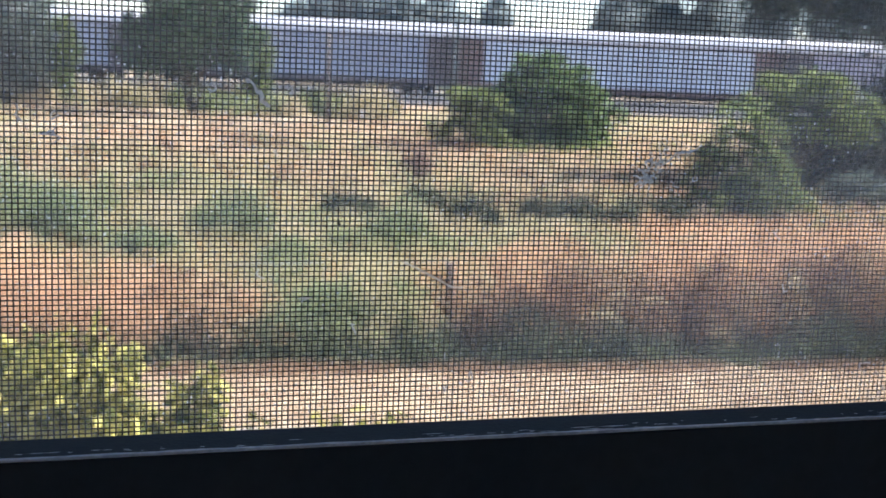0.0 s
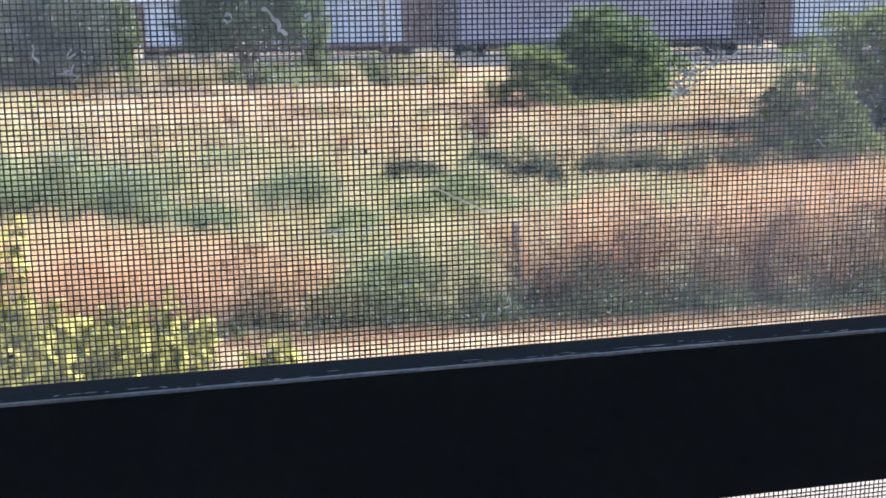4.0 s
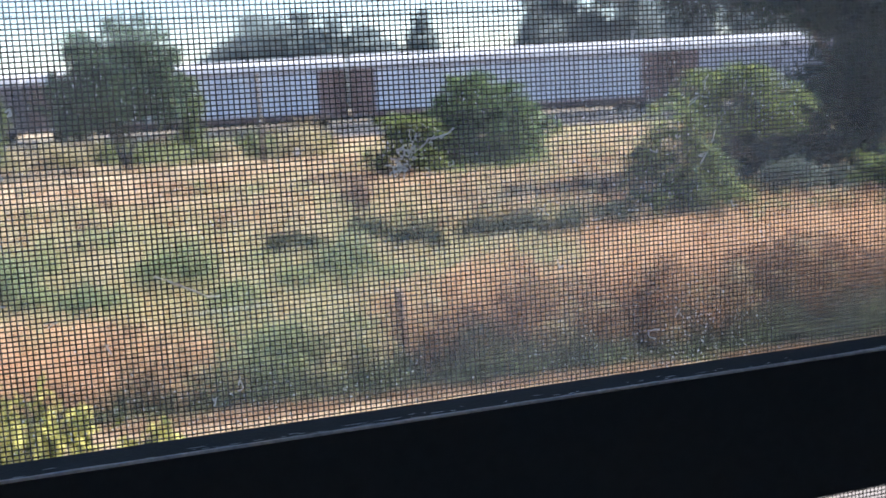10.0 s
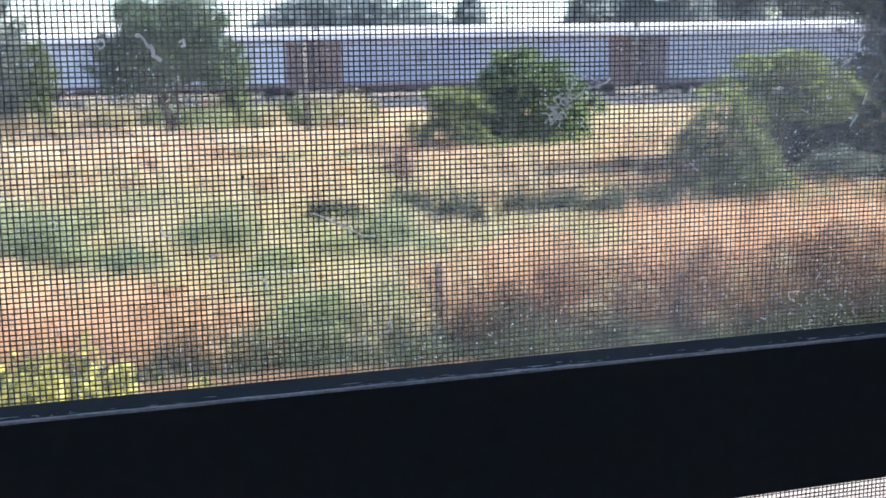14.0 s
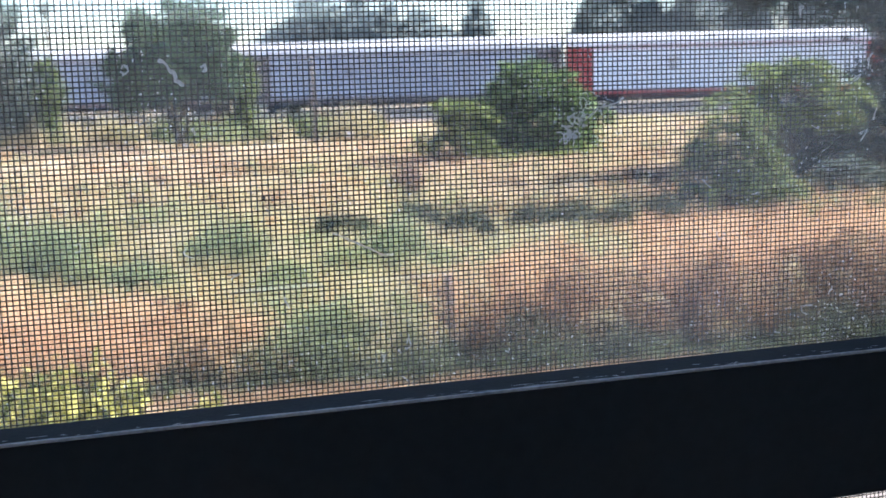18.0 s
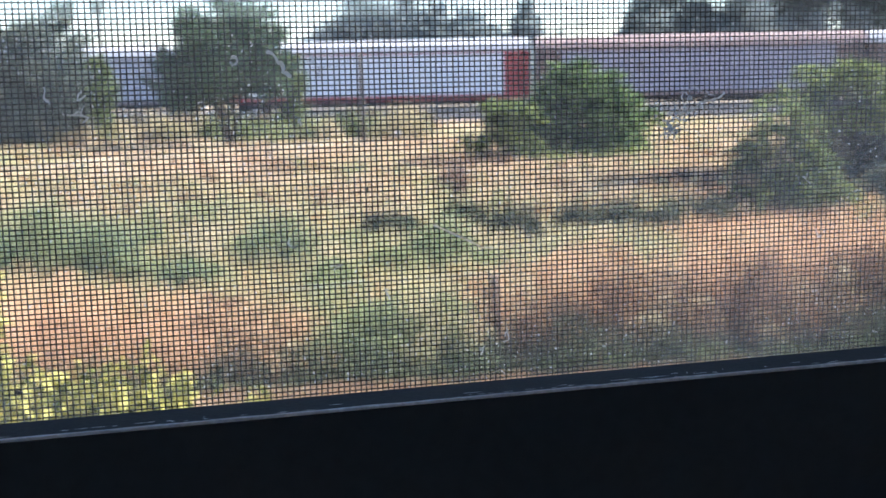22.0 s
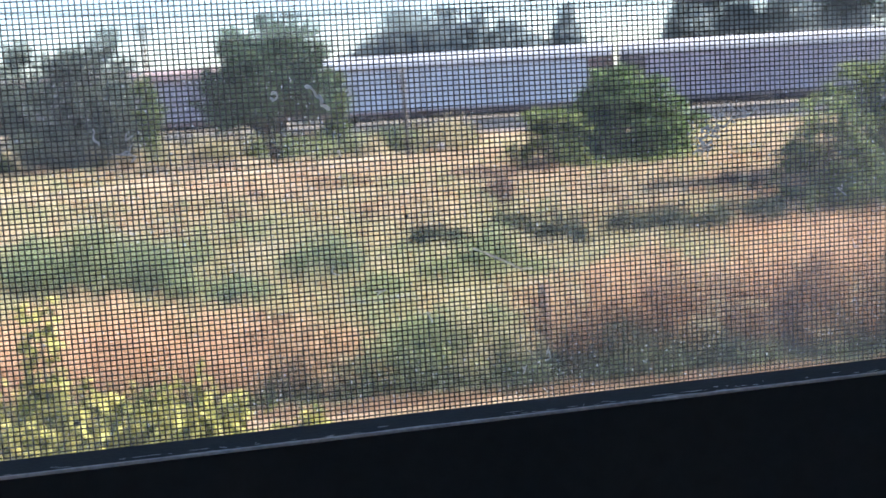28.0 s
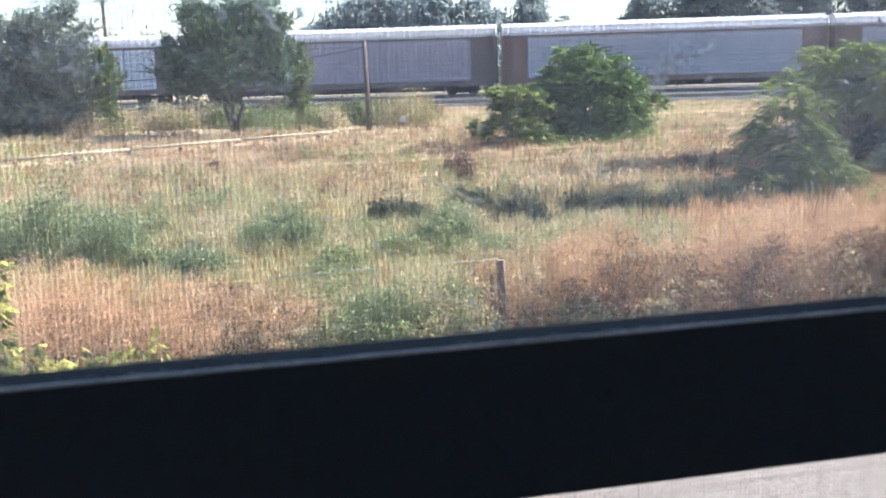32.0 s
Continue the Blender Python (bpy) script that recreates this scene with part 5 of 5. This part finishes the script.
for u, z, s in ((0.1226, 0.0058, 0.8), (0.2178, 0.003, 0.9), (0.0925, 0.0103, 0.8), (0.0836, 0.0075, 0.8), (0.0273, 0.0434, 0.7), (-0.0007, 0.0482, 0.7), (0.2276, 0.0092, 1.0), (0.2378, 0.0154, 0.9),
                (0.2505, 0.0918, 1.1), (0.2465, 0.0856, 1.0), (0.2396, 0.0740, 1.2), (0.2525, 0.0718, 1.3), (0.2472, 0.0675, 1.2), (0.2322, 0.0708, 1.0), (0.0319, 0.0784, 0.7), (0.2242, 0.1091, 1.2),
                (-0.0265, 0.0870, 0.9), (-0.0276, 0.0818, 1.1), (-0.0269, 0.0815, 0.9), (-0.0357, 0.0860, 1.2), (0.1962, 0.0357, 0.9), (0.0403, 0.0352, 0.8), (0.0558, 0.0277, 0.9), (0.21, 0.05, 0.8), (0.19, 0.055, 0.8), (0.26, 0.05, 1.1)):
    k = s * 0.0012
    fluff(u, z, [(rng.normal(0, k), rng.normal(0, k)), (0, 0), (rng.normal(0, k), rng.normal(0, k)), (rng.normal(0, 1.6 * k), rng.normal(0, 1.6 * k))], 0.00020 * s, label="small wisp of pale lint caught in the screen")
for u, z in ((0.0504, 0.0576), (-0.0481, 0.0064), (-0.0512, -0.0029)):
    bm = bmesh.new()
    bmesh.ops.create_icosphere(bm, subdivisions=2, radius=0.00075 if u < 0 else 0.0005)
    for v in bm.verts:
        v.co = Vector((u + v.co.x * 1.2, SN - 0.0006 + v.co.y * 0.6, z + v.co.z)) + Vector((rng.normal(0, 0.00008), 0, rng.normal(0, 0.00008)))
    at_window(tagged(part("speck", bm, M["speck"]), "tiny black speck of dirt on the screen", "dirt"))
# dirt bridging single openings of the screen
spots = [(rng.normal(0.02, 0.02), rng.normal(0.088, 0.012), 0.006) for _ in range(14)] + [(rng.normal(0.235, 0.022), rng.uniform(0.0, 0.115), 0.006) for _ in range(46)]
spots += [(rng.uniform(-0.06, 0.27), rng.uniform(0.0, 0.012), 0.008) for _ in range(36)] + [(rng.uniform(-0.06, 0.27), rng.uniform(0.0, 0.12), 0.007) for _ in range(40)]
spots += [(rng.normal(-0.032, 0.010), rng.uniform(0.06, 0.11), 0.006) for _ in range(14)] + [(0.15 + rng.normal(0, 0.008), 0.076 + rng.normal(0, 0.006), 0.004) for _ in range(8)]
cp = []
for a, b2, s in spots:
    for _ in range(int(rng.uniform(8, 40))):
        cu, cz = a + rng.normal(0, s), b2 + rng.normal(0, s * 0.7)
        cp.append((math.floor(cu / PU) * PU + PU * rng.uniform(0.1, 0.9), SN, math.floor(cz / PV) * PV + PV * rng.uniform(0.1, 0.9)))
cp = np.array(cp)
dirt = raw("dried_dirt", *leaves(cp, 0.0009), M["film"], screen)
dirt["kind"] = "stuff"

# dark curtain at the side
cur = tagged(at_window(new("curtain")), "black curtain edge hanging inside the window", "curtain")
bm = bmesh.new()
cols, rws = 46, 30
CU, CZ = 0.2915, 0.024
gridv = []
for i in range(cols + 1):
    f = i / cols
    u = CU + (U1 + 0.05 - CU) * f
    col = []
    for j in range(rws + 1):
        z = CZ + (Z1 + 0.04 - CZ) * (j / rws) ** 1.6
        edge = 0.0025 * math.sin(z * 260) + 0.002 * noise.noise((z * 60, 0, 0))
        col.append(bm.verts.new((u + (edge if i == 0 else 0), -0.030 + 0.012 * math.sin(f * 40), z + (0.003 * math.sin(f * 55) if j == 0 else 0))))
    gridv.append(col)
for q, s in zip(gridv, gridv[1:]):
    for a, b, c, d in zip(q, s, s[1:], q[1:]):
        bm.faces.new((a, b, c, d))
bmesh.ops.solidify(bm, geom=bm.faces[:], thickness=0.002)
part("cloth", bm, M["cloth"], cur, smooth=True)

# walls of the room, in the window's frame
FZ, CZ2 = 3.05 - RAIL_Z, 5.60 - RAIL_Z
T0, T1 = -0.06, 0.11


def wall(name, *bs):
    bm = bmesh.new()
    for b in bs:
        box(bm, *b)
    return tagged(at_window(part(name, bm, M["plaster"])), "plain painted wall of a dim room", "wall", kind="structure")


E0, E1 = U0 - 0.045, U1 + 0.045
wall("wall_north", (-1.9, E0, T0, T1, FZ, CZ2), (E1, 2.3, T0, T1, FZ, CZ2), (E0, E1, T0, T1, FZ, Z0 - 0.045), (E0, E1, T0, T1, Z1 + 0.045, CZ2))
# unseen opening added in the back wall to lighten the rail's near face
wall("wall_south", (-1.9, -0.7, -3.9, -3.75, FZ, CZ2), (0.9, 2.3, -3.9, -3.75, FZ, CZ2), (-0.7, 0.9, -3.9, -3.75, FZ, FZ + 1.6), (-0.7, 0.9, -3.9, -3.75, FZ + 2.4, CZ2))
wall("wall_west", (-2.05, -1.9, -3.9, T1, FZ, CZ2))
wall("wall_east", (2.3, 2.45, -3.9, T1, FZ, CZ2))
tagged(at_window(part("floor", boxm(-2.05, 2.45, -3.9, T1, FZ - 0.12, FZ), M["carpet"])), "dark carpeted floor of the room", "floor", kind="structure")
tagged(at_window(part("ceiling", boxm(-2.05, 2.45, -3.9, T1, CZ2, CZ2 + 0.12), M["plaster"])), "plain ceiling of the room", "ceiling", kind="structure")
tagged(at_window(part("wall_outside", boxm(-2.05, 2.45, T0 + 0.02, T1 + 0.01, -RAIL_Z, FZ - 0.13), M["stucco"])), "stucco wall of the storey below", "wall", kind="structure")

# ------------------------------------------------------------------ movement


def motions():
    for ob, s in train:
        walk(ob, [(0.0, pose(s, 100.0, RAIL_TOP)), (32.0, pose(s - SPEED * 32.0, 100.0, RAIL_TOP))])
    c, s = math.cos(radians(14.5)), math.sin(radians(14.5))
    way = []
    for t, x in ((0.0, -28.75), (1.0, -15.25), (2.0, -1.75), (2.2, 0.95), (2.4, 3.65), (3.0, 11.75), (4.0, 25.25), (5.0, 38.75), (6.5, 56.45), (8.0, 66.45), (10.0, 70.45), (32.0, 70.45)):
        way.append((t, pose(x, 10.55 + x * s / c, 0.022, 0, 0, 14.5)))
    walk(car, way)
    near, mid, far = pose(0, 0.346, EYE), pose(0, 0.62, EYE), pose(0, 60, EYE)
    walk(focus, [(0.0, near), (10.6, near), (11.0, mid), (11.4, far), (13.25, far), (13.6, mid), (13.9, near), (29.35, near), (29.6, mid), (30.0, far), (32.0, far)])


motions()
